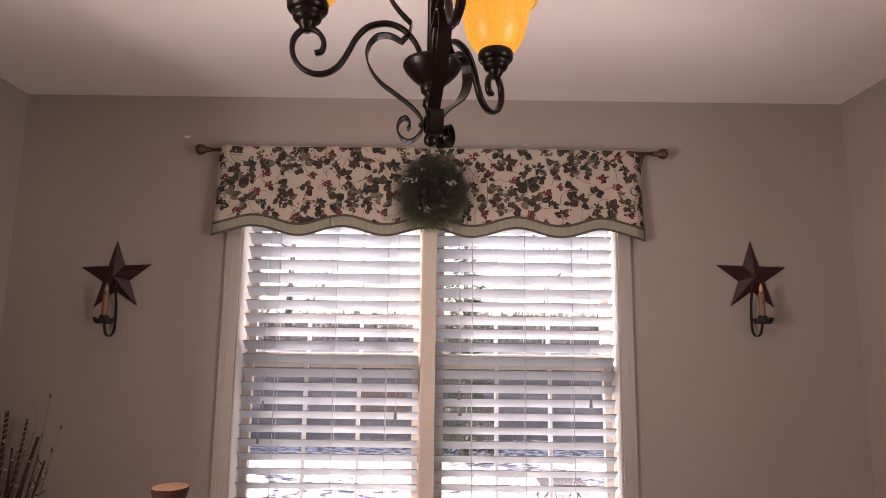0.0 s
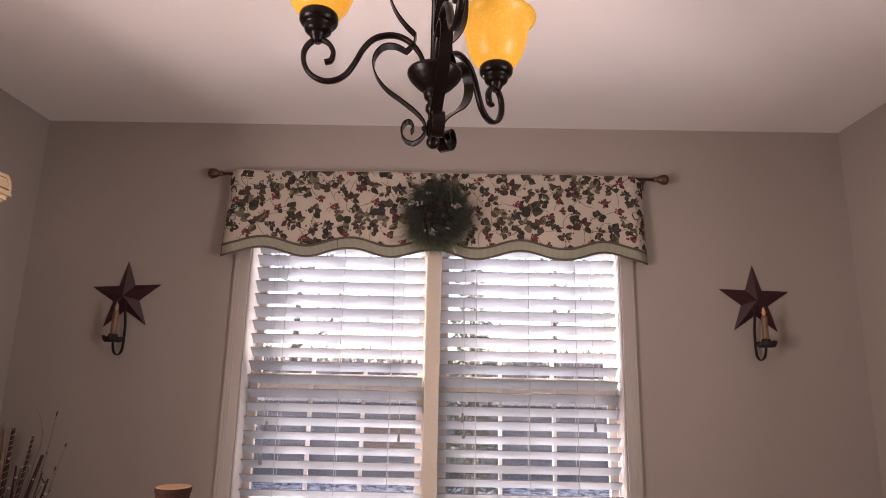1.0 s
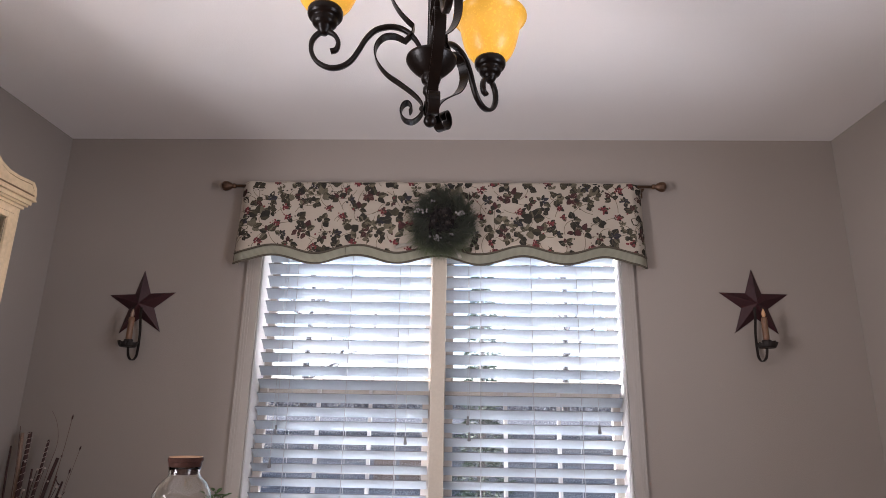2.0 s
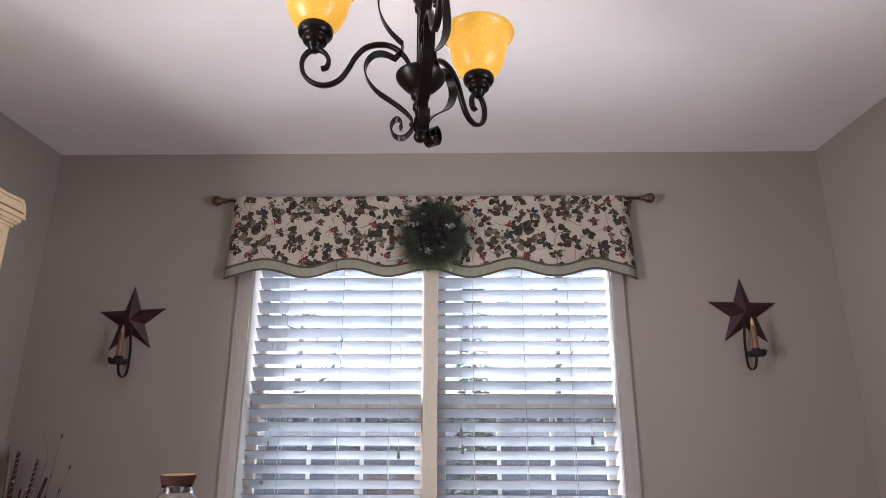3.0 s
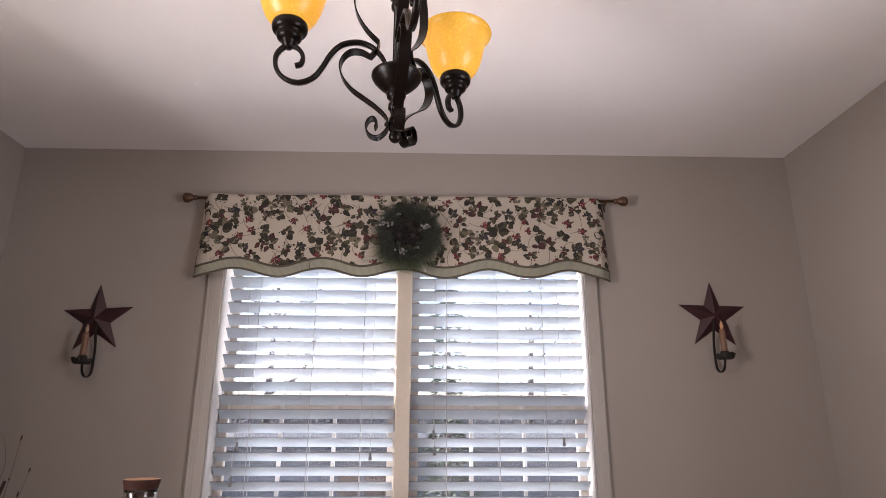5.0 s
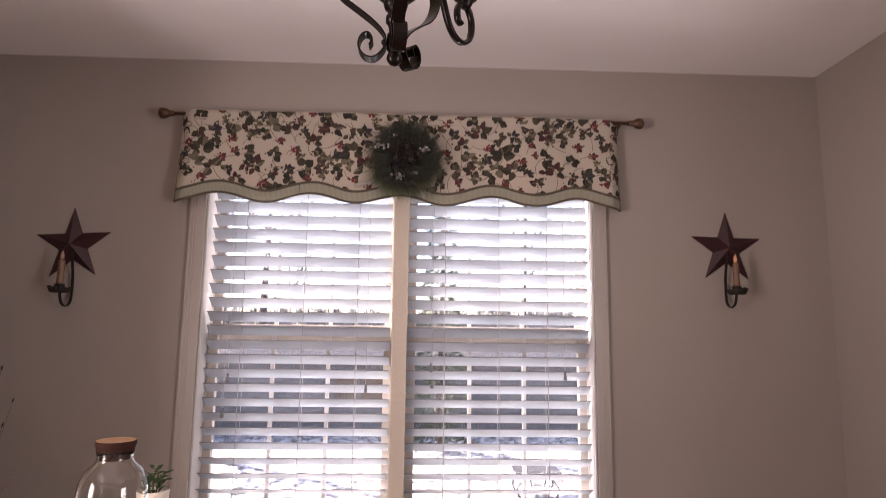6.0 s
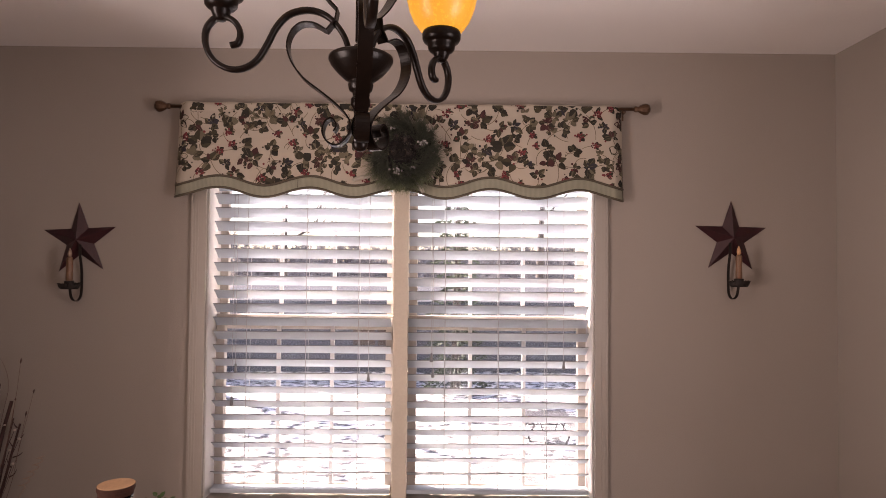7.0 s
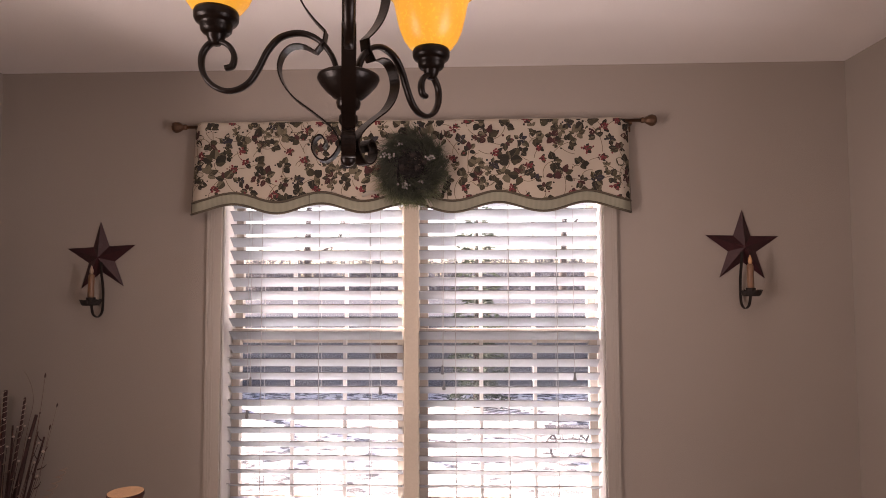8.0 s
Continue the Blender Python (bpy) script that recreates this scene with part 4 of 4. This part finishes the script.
for z0, z1, d in ((1.838, 1.849, 0.010), (1.849, 1.858, 0.020), (1.858, 1.874, 0.028), (1.874, 1.882, 0.040)):
    box(bm, (XB, HY0 - d * 0.8, z0), (HX + d * 0.8, HY1 + d * 0.8, z1), 0.003)
hpart("cornice", bm, CREAMWOOD, None, "stepped cornice moulding")


def pediment(inset, x0, x1):
    """The shaped crest board over the cornice, symmetrical about its middle."""
    mid, half = (HY0 + HY1) / 2, (HY1 - HY0) / 2 + 0.030
    line = [(1.0, 1.882), (1.0, 1.905), (0.985, 1.928), (0.955, 1.945), (0.90, 1.944), (0.80, 1.941), (0.71, 1.944), (0.63, 1.958), (0.56, 1.984), (0.48, 2.014), (0.37, 2.042), (0.21, 2.060), (0.0, 2.066)]
    if inset:
        line = [(u * (1 - inset / half) if u > 0.9 else u * 0.985, max(z - inset, 1.880 + inset)) for u, z in line]
    full = [(mid + half * u, z) for u, z in line] + [(mid - half * u, z) for u, z in reversed(line[:-1])]
    bm = bmesh.new()
    a, b = [bm.verts.new((x0, y, z)) for y, z in full], [bm.verts.new((x1, y, z)) for y, z in full]
    bm.faces.new(a), bm.faces.new(b)
    for i in range(len(full)):
        j = (i + 1) % len(full)
        bm.faces.new((a[i], a[j], b[j], b[i]))
    return bm


hpart("pediment", pediment(0, HX - 0.002, HX + 0.028), CREAMWOOD, None, "shaped crest board with glazed groove")
hpart("groove", pediment(0.012, HX + 0.028, HX + 0.0295), GROOVE)
hpart("crest_panel", pediment(0.0165, HX + 0.0295, HX + 0.033), CREAMWOOD)
for y0, y1 in ((HY0 + 0.030, (HY0 + HY1) / 2 - 0.002), ((HY0 + HY1) / 2 + 0.002, HY1 - 0.030)):
    bm = boxed((HX - 0.016, y0, 0.72), (HX + 0.006, y0 + 0.05, 1.810), 0.003)
    box(bm, (HX - 0.016, y1 - 0.024, 0.72), (HX + 0.006, y1, 1.810), 0.003)
    box(bm, (HX - 0.016, y0 + 0.05, 0.72), (HX + 0.006, y1 - 0.024, 0.77), 0.003)
    box(bm, (HX - 0.016, y0 + 0.05, 1.790), (HX + 0.006, y1 - 0.024, 1.810), 0.003)
    door = hpart("door", bm, CREAMWOOD)
    hpart("pane", boxed((HX - 0.007, y0 + 0.05, 0.77), (HX - 0.004, y1 - 0.024, 1.790)), GLASS, door, "glass pane")
    hpart("lower_door", boxed((HX - 0.016, y0, 0.09), (HX + 0.006, y1, 0.70), 0.004), CREAMWOOD)

# ---- the table and what stands on it ----
TZ = 0.75
table = thing("dining_table", "brown wooden dining table under the chandelier", "table", (-0.10, 1.12, 0))
part("tabletop", boxed((-0.72, -0.62, TZ - 0.035), (0.72, 0.62, TZ), 0.006), TABLEWOOD, table)
part("apron", boxed((-0.62, -0.53, TZ - 0.12), (0.62, 0.53, TZ - 0.035), 0.003), TABLEWOOD, table)
leg = solid("leg", lathe(bmesh.new(), [(0.02, 0.0), (0.026, 0.05), (0.022, 0.12), (0.034, 0.40), (0.028, 0.52), (0.038, 0.56), (0.038, 0.715)], steps=16), TABLEWOOD, True)
for x in (-0.58, 0.58):
    for y in (-0.49, 0.49):
        share("leg", leg, table, pose(x, y, 0))

JX, JY = -0.551, 1.431
jar = thing("glass_jar", "clear glass jar with a cork lid, on the table", "jar", (JX, JY, TZ))
jar.scale = (0.97, 0.97, 0.935)
outer = [(0.050, 0.0), (0.064, 0.006), (0.0665, 0.04), (0.0665, 0.205), (0.063, 0.228), (0.052, 0.250), (0.0375, 0.263), (0.034, 0.272), (0.0345, 0.280), (0.0362, 0.2875)]
prof = outer + [(r - 0.0015, max(z, 0.005)) for r, z in reversed(outer)]
part("body", lathe(bmesh.new(), prof, steps=48, close=False), GLASS, jar, "clear glass body", smooth=True)
lid = part("lid", lathe(bmesh.new(), [(0.0290, 0.2700), (0.0300, 0.2870), (0.0358, 0.2880), (0.0376, 0.2990), (0.0392, 0.3000), (0.0392, 0.3085), (0.0380, 0.3095)], steps=40), CORKSIDE, jar, "round cork lid")
part("lid_face", lathe(bmesh.new(), [(0.0380, 0.3096), (0.0376, 0.3102)], steps=40), CORK, lid, "pale cork top")

pot = thing("potted_plant", "small leafy green plant in a cream ceramic pot", "plant", (-0.540, 1.605, TZ))
pot.scale = (0.9, 0.9, 0.93)
part("pot", lathe(bmesh.new(), [(0.026, 0.0), (0.029, 0.004), (0.0365, 0.155), (0.037, 0.162), (0.034, 0.163), (0.032, 0.150), (0.030, 0.142)], steps=32), POT, pot, smooth=True)
part("soil", lathe(bmesh.new(), [(0.030, 0.143), (0.029, 0.148), (0.01, 0.152)], steps=20), SOIL, pot)
rnd = random.Random(21)
for k in range(34):
    a, tilt, size = rnd.uniform(0, 6.28), rnd.uniform(30, 85), rnd.uniform(0.015, 0.024)
    r, h = rnd.uniform(0.0, 0.022), rnd.uniform(0.158, 0.212)
    bm = bmesh.new()
    pts = [(0, 0, 0), (0.35, 0.30, 0.05), (0.7, 0.26, 0.02), (1, 0, -0.12), (0.7, -0.26, 0.02), (0.35, -0.30, 0.05)]
    vs = [bm.verts.new((u * size, v * size, w * size)) for u, v, w in pts]
    lo = [bm.verts.new((u * size, v * size, w * size - 0.0012)) for u, v, w in pts]
    for q in (vs, lo):
        bm.faces.new((q[0], q[1], q[2], q[3])), bm.faces.new((q[0], q[3], q[4], q[5]))
    for i in range(6):
        j = (i + 1) % 6
        bm.faces.new((vs[i], vs[j], lo[j], lo[i]))
    bm.transform(pose(r * math.cos(a), r * math.sin(a), h, 0, -tilt + 20, math.degrees(a) + rnd.uniform(-40, 40)))
    part("leaf", bm, LEAF, pot)
bm = bmesh.new()
for k in range(9):
    a = k * 0.7
    sweep(bm, glide([(0.01 * math.cos(a), 0.01 * math.sin(a), 0.150), (0.016 * math.cos(a), 0.016 * math.sin(a), 0.18), (0.014 * math.cos(a), 0.014 * math.sin(a), 0.198)], 3), ring_section(0.0014, 5))
part("stems", bm, LEAF, pot)

# ---- dried twigs in a floor vase, in the corner ----
VXc, VYc = -1.690, 2.545
arrangement = thing("twig_arrangement", "dried twigs and wrapped sticks in a dark floor vase", "dried arrangement", (VXc, VYc, 0))
prof = [(0.060, 0.0), (0.075, 0.01), (0.100, 0.16), (0.095, 0.30), (0.062, 0.42), (0.050, 0.47), (0.058, 0.50)]
part("vase", lathe(bmesh.new(), prof + [(r - 0.006, z) for r, z in reversed(prof[1:])], steps=32), VASE, arrangement, "dark glazed stoneware vase", smooth=True)


def twig(tip, r, mat, bend=0.0, wrap=False, bud=0.0, name="twig", y=2.63):
    """A stick out of the vase's mouth to a tip (x, z)."""
    a, b = Vector((rndt.uniform(-0.02, 0.02), rndt.uniform(-0.02, 0.02), 0.30)), Vector((tip[0] - 0.008 - VXc, y - VYc, tip[1] - 0.016))
    mid = (a + b) / 2 + Vector((bend, 0, 0)) + Vector((rndt.uniform(-0.006, 0.006), 0, 0))
    q = a.lerp(b, 0.8) + Vector((bend * 0.5 + rndt.uniform(-0.004, 0.004), 0, 0))
    line = glide([a, mid, q, b], 6)
    ob = part(name, sweep(bmesh.new(), line, ring_section(r * 1.2, 6), taper=lambda s: 1.15 - 0.35 * s), mat, arrangement, smooth=True)
    if wrap:
        d = (b - a).normalized()
        s, t = d.orthogonal().normalized(), d.cross(d.orthogonal().normalized())
        coil = []
        for i in range(110):
            k = 0.45 + 0.54 * i / 109
            p = line[min(int(k * (len(line) - 1)), len(line) - 2)].lerp(line[min(int(k * (len(line) - 1)) + 1, len(line) - 1)], (k * (len(line) - 1)) % 1)
            coil.append(p + (s * math.cos(i * 0.62) + t * math.sin(i * 0.62)) * (r * 1.2 + 0.0008))
        part("wrap", sweep(bmesh.new(), coil, ring_section(0.0012, 5)), WRAP, ob, "pale spiral wrap")
    if bud:
        bm = lathe(bmesh.new(), [(0.0006, -bud), (0.0030, -bud * 0.3), (0.0034, bud * 0.2), (0.0008, bud)], steps=8)
        bm.transform(Matrix.Translation(b) @ (b - q).to_track_quat("Z", "Y").to_matrix().to_4x4())
        part("bud", bm, TWIG, ob, smooth=True)
    return ob


rndt = random.Random(31)
twig((-1.742, 1.062), 0.0075, TWIG, 0.004, wrap=True, name="wrapped_stick")
twig((-1.657, 1.028), 0.0050, TWIG, 0.006, wrap=True, bud=0.006, name="wrapped_stick")
twig((-1.605, 0.960), 0.0066, TWIG, -0.004)
twig((-1.706, 0.915), 0.0040, TWIG)
twig((-1.815, 1.005), 0.0034, TWIG, -0.008)
twig((-1.572, 1.124), 0.0009, GRASS, 0.028, bud=0.012, name="grass_stem")
twig((-1.516, 1.000), 0.0007, GRASS, 0.030, bud=0.010, name="grass_stem")
twig((-1.545, 0.908), 0.0007, GRASS, 0.026, bud=0.012, name="grass_stem")
twig((-1.590, 0.967), 0.0008, GRASS, 0.010, bud=0.006, name="grass_stem")
twig((-1.790, 1.085), 0.0012, GRASS, -0.006, name="grass_stem")
twig((-1.596, 0.890), 0.0030, TWIG, 0.012)
twig((-1.630, 0.870), 0.0034, TWIG, -0.004)
twig((-1.776, 1.058), 0.0070, PALESTICK, -0.004, name="pale_stick")
thorny = twig((-1.568, 0.868), 0.0042, TWIG, 0.004, name="thorny_twig")
for x, z, dx, dz in ((0.112, 0.84, -0.022, 0.026), (0.108, 0.79, 0.030, 0.024), (0.102, 0.76, -0.026, 0.030), (0.098, 0.72, 0.036, 0.020), (0.090, 0.68, -0.020, 0.034), (0.086, 0.64, 0.026, 0.030)):
    part("spur", sweep(bmesh.new(), glide([(x, 0.07, z), (x + dx * 0.6, 0.075, z + dz * 0.35), (x + dx, 0.075, z + dz)], 4), ring_section(0.0030, 5), taper=lambda s: 1.1 - 0.8 * s), TWIG, thorny)
wisp = glide([(0.02, 0.02, 0.40), (0.065, 0.04, 0.85), (0.082, 0.055, 0.99), (0.078, 0.055, 1.05), (0.060, 0.055, 1.10), (0.036, 0.055, 1.135)], 6)
part("wisp", sweep(bmesh.new(), wisp, ring_section(0.0011, 5), taper=lambda s: 1.2 - 0.8 * s), GRASS, arrangement, smooth=True)
for x, z, r in ((0.052, 0.905, 0.005), (0.135, 0.80, 0.007), (0.112, 0.70, 0.007), (-0.035, 0.93, 0.005), (0.005, 0.86, 0.006), (0.075, 0.855, 0.0045), (0.115, 0.835, 0.0055), (0.022, 0.90, 0.005), (-0.02, 0.82, 0.006), (0.098, 0.755, 0.006), (0.03, 0.76, 0.006)):
    part("white_bud", ball(bmesh.new(), (x, 0.05, z), r, 0.8, 8, 6), WRAP, arrangement, "small pale bud", smooth=True)
    part("bud_stem", sweep(bmesh.new(), glide([(x * 0.4, 0.01, 0.45), (x * 0.75, 0.03, z - 0.12), (x, 0.05, z)], 5), ring_section(0.0013, 5)), TWIG, arrangement)
for sx, z0, z1, s in ((0.175, 0.60, 0.735, 1), (0.03, 0.60, 0.76, -1)):
    coil = [Vector((sx + (0.085 * k - 0.03) * s + 0.015 * math.cos(k * 31), 0.05 + 0.015 * math.sin(k * 31), z0 + (z1 - z0) * k)) for k in np.linspace(0, 1, 120)]
    stem = [Vector((0.01, 0.0, 0.42)), Vector((sx * 0.6, 0.03, z0 - 0.10)), coil[0]]
    part("coil", sweep(bmesh.new(), glide(stem, 5)[:-1] + coil, ring_section(0.0016, 5)), COIL, arrangement, "tan springy coil", smooth=True)

# ---- outdoors ----
GZ = -0.60
bm = bmesh.new()
bmesh.ops.create_grid(bm, x_segments=60, y_segments=60, size=12, matrix=Matrix.Translation((0, 12 + Y1 + T, GZ)))
for v in bm.verts:
    v.co.z += 0.06 * noise.noise(v.co * 0.6) + 0.025 * noise.noise(v.co * 2.3)
ground = new("ground", solid("ground", bm, SNOW, True))
tagged(ground, "snow-covered ground outside the window", "snow", kind="structure")
bm = bmesh.new()
R = 900
for lo, hi in (((-R, 26.8, GZ - 0.3), (R, R, GZ - 0.02)), ((-R, -R, GZ - 0.3), (R, YB - 0.4, GZ - 0.02)), ((-R, YB - 0.4, GZ - 0.3), (-11.9, 26.8, GZ - 0.02)), ((11.9, YB - 0.4, GZ - 0.3), (R, 26.8, GZ - 0.02)), ((-11.9, YB - 0.4, GZ - 0.3), (11.9, Y1 + T + 0.1, GZ - 0.02))):
    box(bm, lo, hi)
tagged(new("far_ground", solid("far_ground", bm, SNOW)), "snow-covered ground to the horizon", "snow", kind="structure")

house = thing("long_shed", "long low slate grey sided shed with a dark shingle roof", "shed", (1.5, 12.2, GZ))
house.scale = (1.0, 1.0, 0.66)
bm = boxed((-11.0, 0.0, 0.0), (8.5, 6.0, 2.15))
for k in range(13):
    box(bm, (-11.0, -0.03, 0.10 + 0.16 * k), (8.5, 0.0, 0.235 + 0.16 * k))
part("wall", bm, SIDING, house)
bm = bmesh.new()
prof = [(-0.6, 2.08), (3.0, 2.66), (6.6, 2.08), (6.6, 2.18), (3.0, 2.78), (-0.6, 2.18)]
a, b = [bm.verts.new((-11.5, y, z)) for y, z in prof], [bm.verts.new((9.0, y, z)) for y, z in prof]
bm.faces.new(a), bm.faces.new(b)
for i in range(6):
    j = (i + 1) % 6
    bm.faces.new((a[i], a[j], b[j], b[i]))
part("roof", bm, ROOFSNOW, house, "low dark shingle roof")
for x in (-6.4, -2.6, 3.9):
    w = part("window", boxed((x - 0.52, -0.055, 0.75), (x + 0.52, -0.03, 1.70), 0.004), SIDING, house)
    for u in (-0.46, 0.03):
        part("pane", boxed((x + u, -0.062, 0.82), (x + u + 0.43, -0.0555, 1.63)), SHADOWED, w, "dark pane")


def tree(x, y, high, seed):
    """A bare tree: a tapered trunk with limbs that fork."""
    rnd = random.Random(seed)
    top = thing("bare_tree", "bare grey winter tree in the snowy yard", "tree", (x, y, GZ), group="bare trees")
    trunk, crown = bmesh.new(), bmesh.new()
    sweep(trunk, glide([(0, 0, -0.1), (0.1 * rnd.uniform(-1, 1), 0, high * 0.3), (0.25 * rnd.uniform(-1, 1), 0, high * 0.65), (0.3 * rnd.uniform(-1, 1), 0, high)], 5), ring_section(0.16, 8), taper=lambda s: 1.05 - 0.9 * s)

    def grow(p, d, long, r, level):
        q = p + d * long
        m = p.lerp(q, 0.5) + Vector((rnd.gauss(0, 0.06), rnd.gauss(0, 0.06), rnd.gauss(0, 0.04))) * long
        sweep(crown, [p, m, q], ring_section(r, 5), taper=lambda s: 1 - 0.45 * s)
        if level:
            for _ in range(4):
                e = (d + Vector((rnd.gauss(0, 0.55), rnd.gauss(0, 0.55), rnd.gauss(0.15, 0.35)))).normalized()
                grow(p.lerp(q, rnd.uniform(0.45, 1.0)), e, long * rnd.uniform(0.5, 0.75), r * 0.5, level - 1)

    for k in range(9):
        a, h = rnd.uniform(0, 6.28), high * rnd.uniform(0.3, 0.95)
        grow(Vector((0, 0, h)), Vector((math.cos(a), math.sin(a), rnd.uniform(0.4, 1.0))).normalized(), high * rnd.uniform(0.14, 0.26), 0.05, 2)
    part("trunk", trunk, BARK, top, smooth=True)
    part("crown", crown, BARK, top, "bare branches")


# first and last are added out of view, to cast branch shadows on the snow
for x, y, h, s in ((-5.2, 11.2, 8.0, 2), (-4.8, 19.5, 9.0, 3), (3.4, 20.0, 8.0, 5), (7.5, 19.0, 10.0, 7), (-7.4, 9.0, 8.5, 9)):
    tree(x, y, h, s)

# the far woods on a low bank: bare trunks and branches, past counting
bm = bmesh.new()
bmesh.ops.create_grid(bm, x_segments=80, y_segments=8, size=1, matrix=Matrix.Translation((0, 52, 0)) @ Matrix.Diagonal((70, 12, 1, 1)))
for v in bm.verts:
    rise = min(max((v.co.y - 40) / 14, 0), 1)
    v.co.z = GZ - 0.05 + rise * (2.3 + 0.5 * noise.noise(v.co * 0.11) + 0.3 * noise.noise(v.co * 0.5))
tagged(new("wooded_bank", solid("wooded_bank", bm, LITTER, True)), "low bank of brown leaf litter under far woods", "bank", kind="structure")
rnd = random.Random(41)
verts, faces = [], []


def spike(p, q, r):
    """A thin three-sided rod that tapers to its end."""
    d = (q - p).normalized()
    a = d.orthogonal().normalized() * r
    b = d.cross(a)
    k = len(verts)
    verts.extend([p + a, p - a * 0.5 + b * 0.87, p - a * 0.5 - b * 0.87, q])
    faces.extend([(k, k + 1, k + 3), (k + 1, k + 2, k + 3), (k + 2, k, k + 3)])


for _ in range(1500):
    y = rnd.uniform(36, 52)
    p = Vector((rnd.uniform(-0.9, 0.9) * y, y, GZ - 0.2 + min(max((y - 40) / 14, 0), 1) * 1.6))
    high = rnd.uniform(2.4, 4.6) * (0.85 + 0.25 * noise.noise(p * 0.09))
    tip = p + Vector((rnd.gauss(0, 0.2), 0, high))
    spike(p, tip, rnd.uniform(0.06, 0.16))
    for _ in range(22):
        h = rnd.uniform(0.2, 0.97)
        root = p.lerp(tip, h)
        spike(root, root + Vector((rnd.gauss(0, 0.55), rnd.gauss(0, 0.3), rnd.uniform(0.2, 0.9))) * (1.25 - h) * 1.5, rnd.uniform(0.03, 0.07))
mesh = bpy.data.meshes.new("far_woods")
mesh.from_pydata(verts, [], faces)
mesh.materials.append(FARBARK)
tagged(new("far_woods", mesh), "bare winter woods beyond the yard, bluish with painted haze", "woods", kind="stuff")

# a slender evergreen in front of the shed
conifer = thing("evergreen_tree", "slender dark evergreen tree in the snowy yard", "tree", (0.42, 10.4, GZ))
part("trunk", sweep(bmesh.new(), [Vector((0, 0, -0.1)), Vector((0.02, 0, 2.5)), Vector((0, 0, 5.2))], ring_section(0.09, 8), taper=lambda s: 1.0 - 0.9 * s), BARK, conifer, smooth=True)
rnd = random.Random(17)
bm = bmesh.new()
for k in range(2600):
    h = 0.25 + 4.9 * rnd.random() ** 1.25
    wide = 0.62 * (1 - h / 5.4) ** 0.8 * (0.75 + 0.25 * math.sin(h * 9))
    a, q = rnd.uniform(0, 6.28), rnd.random() ** 0.5
    p = Vector((wide * q * math.cos(a), wide * q * math.sin(a), h - 0.18 * q))
    d = Vector((math.cos(a), math.sin(a), rnd.uniform(-0.6, 0.3))).normalized()
    s = d.orthogonal().normalized() * rnd.uniform(0.012, 0.025)
    l = rnd.uniform(0.07, 0.15)
    v = [bm.verts.new(p - s), bm.verts.new(p + s), bm.verts.new(p + d * l), bm.verts.new(p + d * l * 0.5 + d.cross(s).normalized() * 0.025)]
    bm.faces.new((v[0], v[1], v[2])), bm.faces.new((v[0], v[3], v[2])), bm.faces.new((v[1], v[2], v[3]))
tagged(part("crown", bm, EVERGREEN, conifer, "dark green needle sprays"), kind="stuff")

stand = thing("patio_table", "low dark metal patio table standing in the snow", "table", (1.46, 7.6, GZ))
part("tabletop", boxed((-0.27, -0.22, 0.285), (0.27, 0.22, 0.305), 0.004), PATIO, stand)
for x in (-0.22, 0.22):
    for y in (-0.17, 0.17):
        part("leg", sweep(bmesh.new(), glide([(x * 0.75, y, -0.08), (x * 1.12, y, 0.10), (x * 0.8, y, 0.20), (x, y, 0.29)], 4), ring_section(0.013, 6)), PATIO, stand)
for y in (-0.17, 0.17):
    part("stretcher", sweep(bmesh.new(), [Vector((-0.20, y, 0.14)), Vector((0.20, y, 0.14))], ring_section(0.010, 6)), PATIO, stand)
    for x in (-0.07, 0.07):
        part("brace", sweep(bmesh.new(), [Vector((x, y, 0.14)), Vector((x * 1.6, y, 0.285))], ring_section(0.008, 6)), PATIO, stand)
